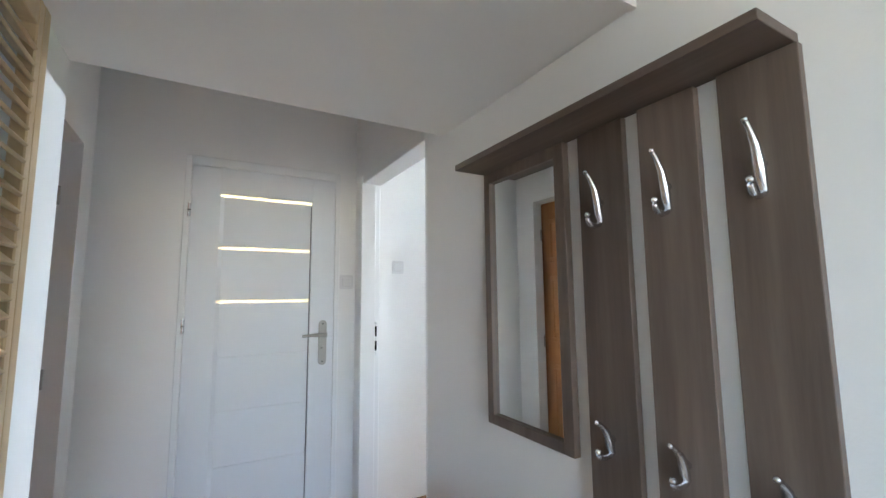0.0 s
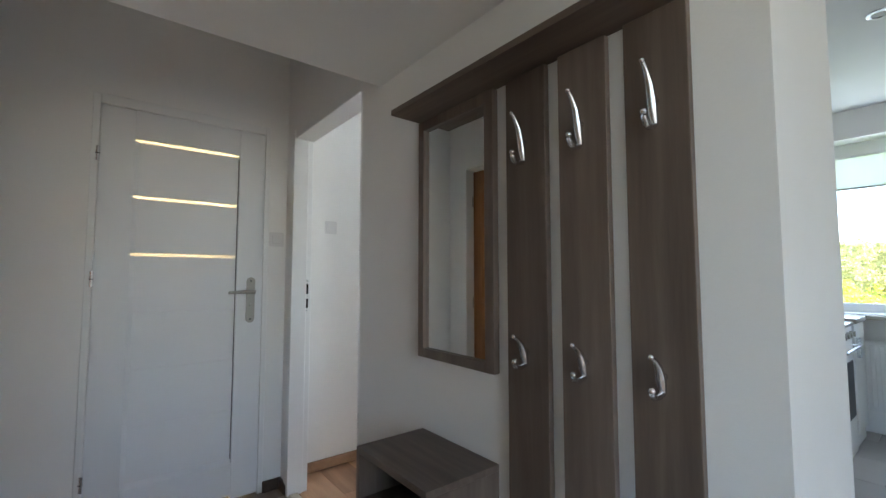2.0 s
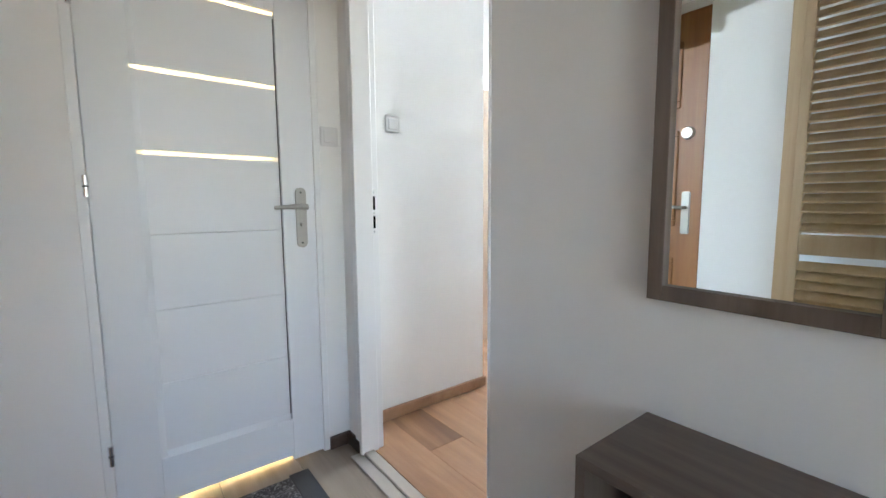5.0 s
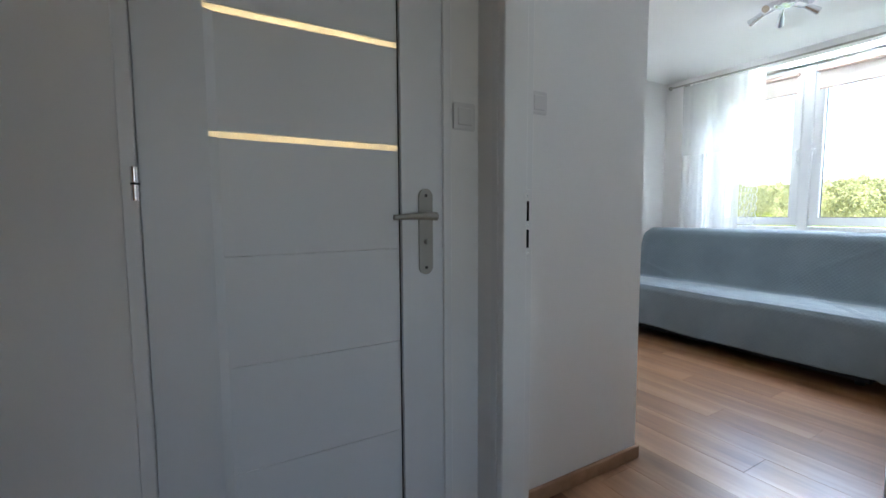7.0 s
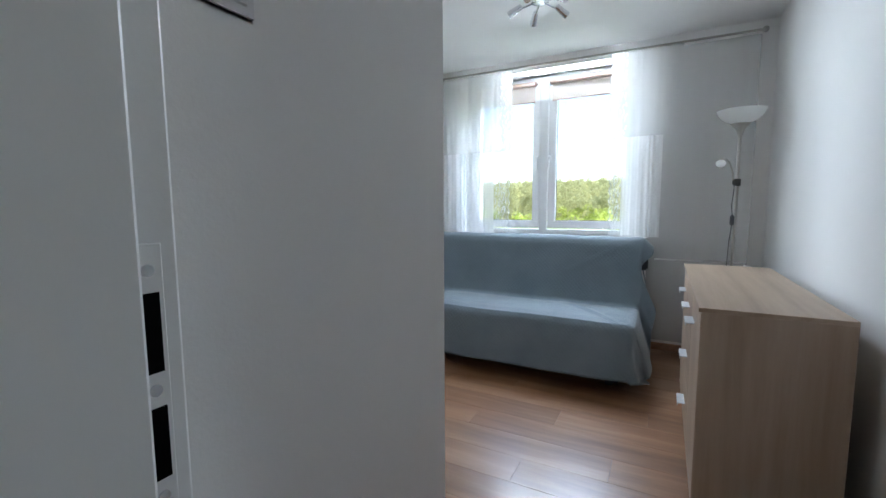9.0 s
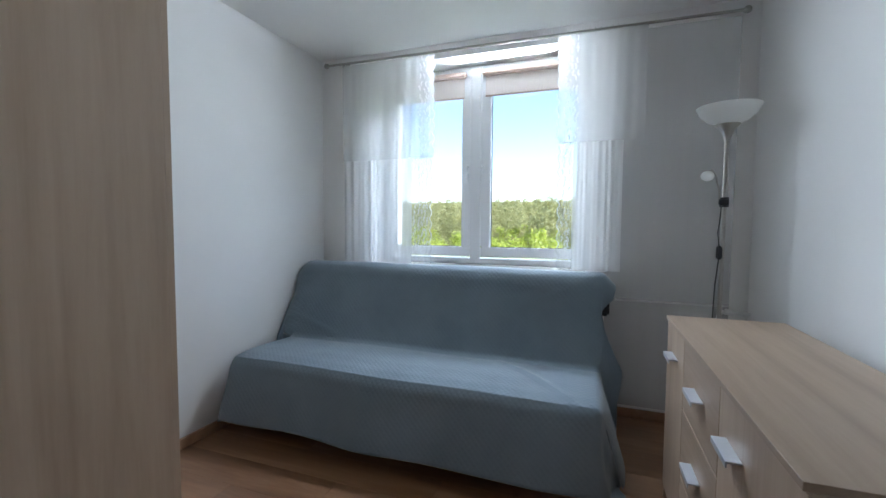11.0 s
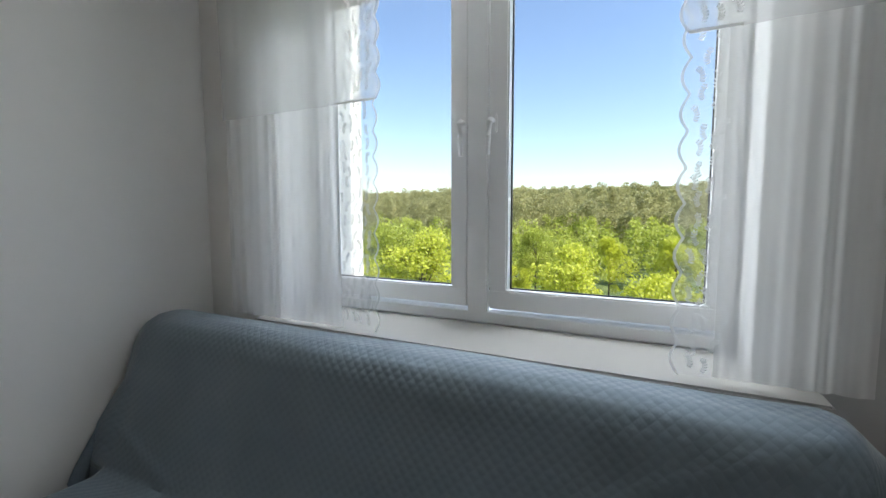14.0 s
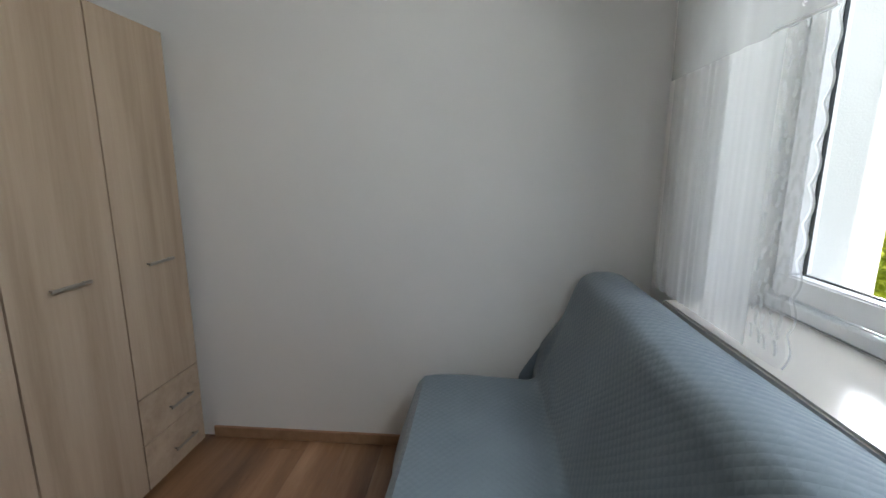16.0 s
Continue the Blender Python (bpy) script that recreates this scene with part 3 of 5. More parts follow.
for z in (1.166, 1.079, 0.998):
    part("screw", cyl(bmesh.new(), (0.081, -0.137, z), (0.081, -0.139, z), 0.0045, n=8), CHROME, strike)


def wall_switch(name, loc, label, along):
    b = thing(name, loc, label, "light switch")
    x, y, z = loc
    if along == "x":
        part("plate", box(x - 0.041, x + 0.041, y - 0.008, y, z - 0.041, z + 0.041, 0.004, 2), SWITCH, b)
        part("rocker", box(x - 0.026, x + 0.026, y - 0.013, y - 0.008, z - 0.026, z + 0.026, 0.003), SWITCH, b)
    return b


wall_switch("light_switch", (-0.055, 0.0, 1.405), "square pale grey plastic light switch on the hall wall", "x")
wall_switch("light_switch", (0.306, 0.072, 1.506), "square white plastic light switch in the room's passage", "x")

# ---- entrance door in its recess ----
entry = thing("door_2", (-1.43, -0.58, 0.0), "closed golden-oak entrance door with moulded panels", "door", kind="structure")
leaf = part("leaf", box(-1.45, -1.405, -0.95, -0.12, 0.0, 1.975, 0.003), ENTRY, entry)
for z0, z1 in ((0.15, 0.85), (1.0, 1.45), (1.55, 1.85)):
    for y0, y1 in ((-0.84, -0.60), (-0.50, -0.26)):
        fr = bmesh.new()
        for a in ((y0, y1, z0, z0 + 0.03), (y0, y1, z1 - 0.03, z1), (y0, y0 + 0.03, z0 + 0.03, z1 - 0.03), (y1 - 0.03, y1, z0 + 0.03, z1 - 0.03)):
            bx(fr, -1.405, -1.395, a[0], a[1], a[2], a[3], 0.004)
        part("moulding", fr, ENTRY, leaf)
part("handle_plate", box(-1.405, -1.397, -0.905, -0.865, 0.965, 1.165, 0.004, 2), STEEL, entry, "steel handle plate")
part("lever", tube(bmesh.new(), [(-1.40, -0.885, 1.09), (-1.35, -0.885, 1.09), (-1.345, -0.86, 1.092), (-1.345, -0.76, 1.09)], 0.008, 10), STEEL, entry, "", True)
part("upper_lock", cyl(bmesh.new(), (-1.405, -0.88, 1.433), (-1.385, -0.88, 1.433), 0.03, 0.024, 20), STEEL, entry, "round steel lock rosette", True)
for z in (1.75, 1.0, 0.25):
    part("hinge", cyl(bmesh.new(), (-1.398, -0.18, z - 0.04), (-1.398, -0.18, z + 0.04), 0.008, n=10), STEEL, entry, "", True)
entry.location.x += 0.06
bell = thing("door_chime", (EX, -0.79, 2.03), "small white door chime above the entrance", "door chime")
part("case", box(EX, EX + 0.025, -0.84, -0.74, 2.03, 2.10, 0.005, 2), SWITCH, bell)

# ---- louvred closet doors ----
bm = bmesh.new()
bx(bm, -1.15, BX + 0.012, -1.335, -1.295, 0, 1.96, 0.003)
bx(bm, -1.15, BX + 0.012, -2.46, -2.42, 0, 1.96, 0.003)
structure("closet_door_frame", bm, PINE, "pale pine frame of the closet opening", "door frame")


def louvre_door(y0, y1):
    d = thing("closet_door", (-1.13, (y0 + y1) / 2, 0.0), "natural pine louvred closet door", "closet door", "louvred closet doors")
    for a, b in ((y0, y0 + 0.05), (y1 - 0.05, y1)):
        part("stile", box(-1.142, -1.114, a, b, 0.02, 1.95, 0.003), PINE, d)
    for z0, z1 in ((0.02, 0.12), (0.93, 1.0), (1.88, 1.95)):
        part("rail", box(-1.142, -1.114, y0 + 0.05, y1 - 0.05, z0, z1, 0.002), PINE, d)
    me = None
    z = 0.14
    while z < 1.87:
        if not 0.905 < z < 1.01:
            if me is None:
                s = box(-0.022, 0.022, -(y1 - y0) / 2 + 0.05, (y1 - y0) / 2 - 0.05, -0.004, 0.004, 0.0015)
                me = mesh_of("slat", s, PINE)
            o = new("slat", me)
            o.parent = d
            o.location, o.rotation_euler = (0.002, 0, z), (0, radians(42), 0)
        z += 0.034
    return d


for k in range(2):
    louvre_door(-1.893 + k * 0.556 - 0.525, -1.893 + k * 0.556 + 0.025)

# ---- coat rack unit ----
rack = thing("coat_rack", (0.0, -1.8, 0.66), "grey-brown oak coat rack with top shelf, mirror and six hooks", "coat rack")
part("top_shelf", box(-0.128, -0.001, -2.215, -1.386, 1.702, 1.720, 0.001), RACKH, rack, "wooden hat shelf")
mf = bmesh.new()
for y0, y1, z0, z1 in ((-1.732, -1.698, 0.938, 1.700), (-1.416, -1.388, 0.938, 1.700), (-1.698, -1.416, 0.938, 0.966), (-1.698, -1.416, 1.668, 1.700)):
    bx(mf, -0.022, -0.001, y0, y1, z0, z1, 0.001)
mirror_frame = part("mirror_frame", mf, RACK, rack)
part("mirror_glass", box(-0.010, -0.004, -1.698, -1.416, 0.966, 1.668), MIRROR, mirror_frame, "clear mirror glass")


def hook_mesh(size):
    b = bmesh.new()
    s = size
    tube(b, [(0.0, 0, -0.35 * s), (-0.010, 0, -0.42 * s), (-0.024, 0, -0.46 * s), (-0.040, 0, -0.43 * s), (-0.047, 0, -0.33 * s), (-0.046, 0, -0.27 * s)], [0.005, 0.006, 0.006, 0.0055, 0.005, 0.005], 10)
    tube(b, [(-0.004, 0, -0.40 * s), (-0.010, 0, -0.2 * s), (-0.013, 0, 0.0), (-0.020, 0, 0.25 * s), (-0.034, 0, 0.45 * s), (-0.044, 0, 0.54 * s)], [0.006, 0.009, 0.0095, 0.0075, 0.005, 0.0045], 10)
    bmesh.ops.create_uvsphere(b, u_segments=10, v_segments=8, radius=0.0065, matrix=Matrix.Translation((-0.046, 0, -0.26 * s)))
    bmesh.ops.create_uvsphere(b, u_segments=10, v_segments=8, radius=0.0055, matrix=Matrix.Translation((-0.046, 0, 0.55 * s)))
    cyl(b, (0.0, 0, 0.0), (-0.012, 0, 0.0), 0.008, n=10)
    return mesh_of("hook", b, CHROME, True)


BIG, SMALL = hook_mesh(0.118), hook_mesh(0.072)
for y0, y1 in ((-1.902, -1.777), (-2.059, -1.940), (-2.219, -2.099)):
    panel = part("panel", box(-0.018, -0.001, y0, y1, 0.645, 1.700, 0.001), RACK, rack, "tall wooden hook board")
    for me, z in ((BIG, 1.522), (SMALL, 1.012)):
        o = new("hook", me)
        o.parent = panel
        o.location = Vector((-0.018, (y0 + y1) / 2, z)) - root_place(panel)
        tagged(o, "polished chrome coat hook")

# ---- shoe cabinet and bench ----
cab = thing("shoe_cabinet", (-0.12, -1.56, 0.0), "grey-brown oak shoe cabinet with two open shelves and a drawer", "cabinet")
CX0, CY0, CY1 = -0.236, -1.728, -1.390
part("top", box(CX0, -0.002, CY0, CY1, 0.690, 0.708, 0.001), RACKH, cab)
part("side", box(CX0, -0.002, CY0, CY0 + 0.018, 0.0, 0.690, 0.001), RACK, cab)
part("side", box(CX0, -0.002, CY1 - 0.018, CY1, 0.0, 0.690, 0.001), RACK, cab)
part("back", box(-0.010, -0.002, CY0 + 0.018, CY1 - 0.018, 0.03, 0.690), RACK, cab)
for z in (0.568, 0.436):
    part("shelf", box(CX0 + 0.004, -0.010, CY0 + 0.018, CY1 - 0.018, z - 0.016, z), RACKH, cab)
dr = part("drawer_front", box(CX0 - 0.004, CX0 + 0.012, CY0 + 0.019, CY1 - 0.019, 0.235, 0.416, 0.001), RACKH, cab)
part("drawer_handle", bx(bx(box(CX0 - 0.026, CX0 - 0.018, -1.635, -1.465, 0.352, 0.364, 0.002), CX0 - 0.018, CX0 - 0.004, -1.630, -1.622, 0.354, 0.362), CX0 - 0.018, CX0 - 0.004, -1.478, -1.470, 0.354, 0.362), CHROME, dr, "chrome bar handle")
dr2 = part("drawer_front", box(CX0 - 0.004, CX0 + 0.012, CY0 + 0.019, CY1 - 0.019, 0.05, 0.232, 0.001), RACKH, cab)
part("drawer_handle", bx(bx(box(CX0 - 0.026, CX0 - 0.018, -1.635, -1.465, 0.165, 0.177, 0.002), CX0 - 0.018, CX0 - 0.004, -1.630, -1.622, 0.167, 0.175), CX0 - 0.018, CX0 - 0.004, -1.478, -1.470, 0.167, 0.175), CHROME, dr2, "chrome bar handle")
bench = thing("shoe_bench", (-0.12, -1.97, 0.0), "low grey-brown oak shoe bench beside the cabinet", "bench")
part("seat", box(CX0, -0.002, -2.215, CY0 - 0.002, 0.425, 0.445, 0.001), RACKH, bench)
part("side", box(CX0, -0.002, -2.215, -2.197, 0.0, 0.425, 0.001), RACK, bench)
part("back", box(-0.012, -0.002, -2.197, CY0 - 0.002, 0.03, 0.425), RACK, bench)
part("shelf", box(CX0 + 0.01, -0.012, -2.197, CY0 - 0.002, 0.20, 0.216), RACKH, bench)

rug = thing("rug", (-0.62, -0.72, 0.0), "dark grey woven runner with a pale dotted lattice", "rug")
part("field", box(-0.955, -0.315, -1.46, -0.105, 0.001, 0.009, 0.003), RUG, rug)
rb = bmesh.new()
bx(rb, -1.03, -0.955, -1.50, -0.09, 0.001, 0.010, 0.003)
bx(rb, -0.315, -0.235, -1.50, -0.09, 0.001, 0.010, 0.003)
part("border", rb, RUGEDGE, rug, "plain charcoal side border")
bit = box(-1.098, -1.072, -0.072, -0.058, 0.0, 0.012, 0.004, 2)
solid("door_stop", bit, STEEL, "small pale metal door stop on the hall floor", "door stop")

# ---- window of the room ----
def sash_window(name, y0, y1, z0, z1, label, panes, zglass, ztop):
    w = thing(name, (4.08, (y0 + y1) / 2, z0), label, "window", kind="structure")
    fr = bmesh.new()
    for a in ((y0, y1, z0, z0 + 0.035), (y0, y1, z1 - 0.035, z1), (y0, y0 + 0.035, z0 + 0.035, z1 - 0.035), (y1 - 0.035, y1, z0 + 0.035, z1 - 0.035)):
        bx(fr, 4.06, 4.14, *a, 0.002)
    part("window_frame", fr, PVC, w)
    for g0, g1 in panes:
        s = bmesh.new()
        o = 0.072
        for a in ((g0 - o, g1 + o, zglass - o, zglass), (g0 - o, g1 + o, ztop, ztop + o), (g0 - o, g0, zglass, ztop), (g1, g1 + o, zglass, ztop)):
            bx(s, 4.035, 4.105, *a, 0.006, 2)
        sash = part("sash", s, PVC, w)
        gk = bmesh.new()
        for a in ((g0, g1, zglass, zglass + 0.004), (g0, g1, ztop - 0.004, ztop), (g0, g0 + 0.004, zglass, ztop), (g1 - 0.004, g1, zglass, ztop)):
            bx(gk, 4.074, 4.085, *a)
        part("gasket", gk, BLACK, sash, "thin black rubber gasket")
        pane = part("pane", box(4.078, 4.086, g0 + 0.001, g1 - 0.001, zglass + 0.001, ztop - 0.001), GLASS, sash)
        pane.visible_shadow = False
    return w


win = sash_window("window_1", YA, YB, 0.945, ZB, "white plastic double window with two sashes", ((-0.100, 0.520), (0.745, 1.326)), 1.064, 2.345)
part("mullion_cover", box(4.030, 4.06, 0.595, 0.672, 0.97, 2.42, 0.004, 2), PVC, win)
for y, s in ((0.573, 1), (0.688, -1)):
    hd = part("window_handle", box(4.020, 4.035, y - 0.015, y + 0.015, 1.63, 1.695, 0.004, 2), PVC, win, "white window handle")
    part("grip", tube(bmesh.new(), [(4.03, y, 1.672), (3.998, y, 1.672), (3.985, y, 1.662), (3.984, y + s * 0.004, 1.615), (3.988, y + s * 0.006, 1.55)], [0.010, 0.010, 0.011, 0.010, 0.008], 10), PVC, hd, "", True)
part("inner_stop", box(4.03, 4.06, YA + 0.005, YB - 0.005, 0.936, 0.9785, 0.004), PVC, win)


def roller_blind(y0, y1):
    b = thing("roller_blind", (4.03, (y0 + y1) / 2, 2.19), "beige roller blind, nearly rolled up in a brown case", "roller blind", "roller blinds")
    part("case", box(3.985, 4.034, y0 - 0.02, y1 + 0.02, 2.335, 2.375, 0.010, 3), BLINDCASE, b, "rounded pinkish-brown case")
    part("cloth", box(4.022, 4.026, y0, y1, 2.197, 2.34), BLIND, b)
    part("hem_bar", box(4.018, 4.030, y0, y1, 2.185, 2.198, 0.003), BLINDCASE, b, "thin brown hem bar")
    return b


roller_blind(-0.115, 0.560)
roller_blind(0.725, 1.36)

# ---- curtains ----
ROD = 3.745
rod = thing("curtain_rod", (ROD, 0.34, 2.44), "satin grey metal curtain rod with ball ends", "curtain rod")
part("pole", cyl(bmesh.new(), (ROD, 1.745, 2.452), (ROD, -0.985, 2.436), 0.0085, n=14), STEEL, rod, "", True)
for y, z in ((1.757, 2.452), (-0.998, 2.436)):
    f = bmesh.new()
    bmesh.ops.create_uvsphere(f, u_segments=16, v_segments=10, radius=0.021, matrix=Matrix.Translation((ROD, y, z)))
    part("finial", f, STEEL, rod, "", True)
for y, z in ((1.62, 2.451), (-0.45, 2.439)):
    part("bracket", bx(cyl(bmesh.new(), (ROD, y, z), (WX, y, z), 0.007, n=10), WX - 0.006, WX, y - 0.02, y + 0.02, z - 0.03, z + 0.03), STEEL, rod, "", True)


def drape(bm, y0, y1, z0, z1, waves, depth, seed, x=ROD, edge=None, ny=120, nz=50):
    """A hanging sheet in folds; edge: +1 or -1 scallops that upright edge."""
    rng = random.Random(seed)
    ph = [rng.random() * 6.28 for _ in range(4)]
    grid = []
    for j in range(nz + 1):
        v = j / nz
        row = []
        for i in range(ny + 1):
            u = i / ny
            y = y0 + (y1 - y0) * u
            sway = 0.012 * math.sin(2.1 * v + ph[3]) * (1 - v)
            if edge:
                near = u if edge < 0 else 1 - u
                y += edge * 0.018 * abs(math.sin(v * (z1 - z0) / 0.085 * math.pi)) * max(0, 1 - near * 8)
            w = u + 0.06 * math.sin(7 * u + ph[2]) + 0.03 * math.sin(17 * u + ph[1])
            wv = math.sin(waves * w * 6.283 + ph[0] + 0.5 * math.sin(2.3 * v + ph[1])) * (0.6 + 0.4 * math.sin(5 * u + ph[3])) + 0.15 * math.sin(waves * 2.3 * u * 6.283 + ph[2] + v)
            row.append(bm.verts.new((x + depth * (0.55 + 0.45 * (1 - v)) * wv + sway, y, z0 + (z1 - z0) * v)))
        grid.append(row)
    for j in range(nz):
        for i in range(ny):
            bm.faces.new((grid[j][i], grid[j][i + 1], grid[j + 1][i + 1], grid[j + 1][i]))
    return bm


def edge_trim(y, z0, z1, edge, x=ROD, n=160):
    """The stitched hem that follows a scalloped edge."""
    b = bmesh.new()
    prev = None
    for j in range(n + 1):
        v = j / n
        yy = y + edge * 0.018 * abs(math.sin(v * (z1 - z0) / 0.085 * math.pi))
        z = z0 + (z1 - z0) * v
        pair = [b.verts.new((x, yy - 0.0035, z)), b.verts.new((x, yy + 0.0035, z))]
        if prev:
            b.faces.new((prev[0], prev[1], pair[1], pair[0]))
        prev = pair
    return b


def embroidery(y0, y1, z0, z1, x, seed):
    """Sprigs of leaves and small flowers, sewn on the lace."""
    rng = random.Random(seed)
    b = bmesh.new()

    def petal(y, z, ang, ln, wd):
        c, s = math.cos(ang), math.sin(ang)
        b.faces.new([b.verts.new((x, y + c * u - s * w, z + s * u + c * w)) for u, w in ((0, 0), (ln * 0.3, -wd * 0.45), (ln * 0.7, -wd * 0.42), (ln, 0), (ln * 0.7, wd * 0.42), (ln * 0.3, wd * 0.45))])

    z, side = z0 + 0.02, 1
    while z < z1 - 0.03:
        for y in [y0 + 0.016 + k * 0.031 for k in range(max(1, int((y1 - y0) / 0.031)))]:
            yy, zz = y + rng.uniform(-0.007, 0.007) + 0.007 * side, z + rng.uniform(-0.012, 0.012)
            ang = 1.57 + side * rng.uniform(0.2, 0.9)
            for k in range(5):
                petal(yy, zz, ang, 0.009, 0.002)
                petal(yy, zz, ang + 0.9, 0.0085, 0.0042)
                petal(yy, zz, ang - 0.9, 0.0085, 0.0042)
                yy, zz, ang = yy + math.cos(ang) * 0.0065, zz + math.sin(ang) * 0.0065, ang - side * 0.28
            for k in range(5):
                petal(yy + math.cos(k * 1.257) * 0.002, zz + math.sin(k * 1.257) * 0.002, k * 1.257, 0.0062, 0.005)
        z += 0.043
        side = -side
    return b


def curtain(label, y0, y1, lace_at, wide, zb, edge, seed, folds, val_from, val_to, vz):
    c = thing("curtain", (ROD, (y0 + y1) / 2, zb), label, "curtain", "white sheer curtains")
    part("cloth", drape(bmesh.new(), y0, y1, zb, CT, folds, 0.005, seed, ny=160), SHEER, c, "", True)
    end = lace_at + edge * wide
    ly0, ly1 = sorted((lace_at, end))
    part("lace_border", drape(bmesh.new(), ly0, ly1, zb - 0.004, CT, 1.1, 0.003, seed + 5, edge=edge, ny=40, nz=160), LACE, c, "scalloped lace border with embroidered flowers", True)
    part("scallop_trim", edge_trim(end, zb - 0.004, CT, edge), TRIM, c, "stitched scalloped hem")
    part("scallop_trim", edge_trim(val_to, vz, CT, edge, ROD - 0.027), TRIM, c, "stitched scalloped hem")
    hem = lace_at - edge * 0.02
    part("valance_hem", box(ROD - 0.028, ROD - 0.024, min(val_to, hem), max(val_to, hem), vz - 0.003, vz + 0.004), TRIM, c)
    tagged(part("embroidery", embroidery(ly0 + 0.004, ly1 - 0.004, zb, CT, ROD - 0.006, seed), TRIM, c), "white embroidered sprigs", kind="stuff")
    e0, e1 = sorted((val_to, val_to - edge * 0.12))
    tagged(part("embroidery", embroidery(e0 + 0.004, e1 - 0.004, vz + 0.005, CT, ROD - 0.034, seed + 2), TRIM, c), "white embroidered sprigs", kind="stuff")
    v0, v1 = sorted((val_from, val_to))
    part("valance", drape(bmesh.new(), v0, v1, vz, CT + 0.005, folds * 0.7, 0.006, seed + 9, x=ROD - 0.025, edge=edge, ny=100, nz=60), SHEER2, c, "second upper layer", True)
    n = 9
    for k in range(n):
        y = y0 + (y1 - y0) * (k + 0.5) / n
        z = 2.442
        part("clip_ring", tube(bmesh.new(), [(ROD + 0.013 * math.cos(a), y, z + 0.013 * math.sin(a)) for a in [i * 0.7 for i in range(10)]], 0.002, 5), STEEL, c)
    return c


# the sheet's plain part ends where its lace border begins
CT = 2.418
left_c = curtain("short white sheer curtain with a scalloped lace border, drawn aside", 1.03, 1.60, 1.03, 0.135, 0.942, -1, 3, 8, 1.60, 0.865, 1.712)
right_c = curtain("short white sheer curtain with a scalloped lace border, drawn aside", -0.385, -0.09, -0.09, 0.075, 0.948, 1, 7, 5, -0.50, -0.006, 1.757)
side_c = thing("curtain", (ROD, -0.65, 0.09), "thin white sheer curtain hanging over the wall to the floor", "curtain", "white sheer curtains")
part("cloth", drape(bmesh.new(), -0.985, -0.30, 0.09, 2.42, 2.2, 0.004, 12, x=ROD + 0.04, nz=70), SHEER2, side_c, "", True)
part("upper_layer", drape(bmesh.new(), -0.98, -0.36, 0.765, 2.42, 2.2, 0.004, 12, x=ROD + 0.032), SHEER2, side_c, "doubled upper layer", True)
part("hem", drape(bmesh.new(), -0.98, -0.36, 0.762, 0.776, 2.2, 0.004, 12, x=ROD + 0.029, nz=2), TRIM, side_c, "stitched hem")

# ---- sofa and its cover ----
sofa = thing("sofa", (3.2, 0.77, 0.0), "dark upholstered fold-out sofa under a grey-blue cover", "sofa")
SY0, SY1 = -0.24, 1.73
part("base", box(2.83, 3.55, SY0 + 0.02, SY1 - 0.02, 0.03, 0.30, 0.02, 2), DARK, sofa)
part("seat", box(2.815, 3.36, SY0 + 0.01, SY1 - 0.01, 0.30, 0.435, 0.03, 3), DARK, sofa)
bk = bmesh.new()
bx(bk, -0.055, 0.115, SY0 + 0.01, SY1 - 0.01, -0.27, 0.27, 0.035, 3)
bmesh.ops.transform(bk, matrix=Matrix.Translation((3.49, 0, 0.66)) @ Matrix.Rotation(radians(18), 4, "Y"), verts=bk.verts)
part("backrest", bk, DARK, sofa)
wedge = bmesh.new()
bx(wedge, -0.05, 0.03, SY0 - 0.085, SY0 + 0.02, 0.075, 0.20, 0.012, 2)
bmesh.ops.transform(wedge, matrix=Matrix.Translation((3.49, 0, 0.64)) @ Matrix.Rotation(radians(18), 4, "Y"), verts=wedge.verts)
part("back_corner", wedge, DARK, sofa, "black fabric corner of the back")
for x in (2.9, 3.48):
    for y in (SY0 + 0.1, SY1 - 0.1):
        part("foot", cyl(bmesh.new(), (x, y, 0), (x, y, 0.035), 0.025, 0.03, 12), BLACK, sofa)


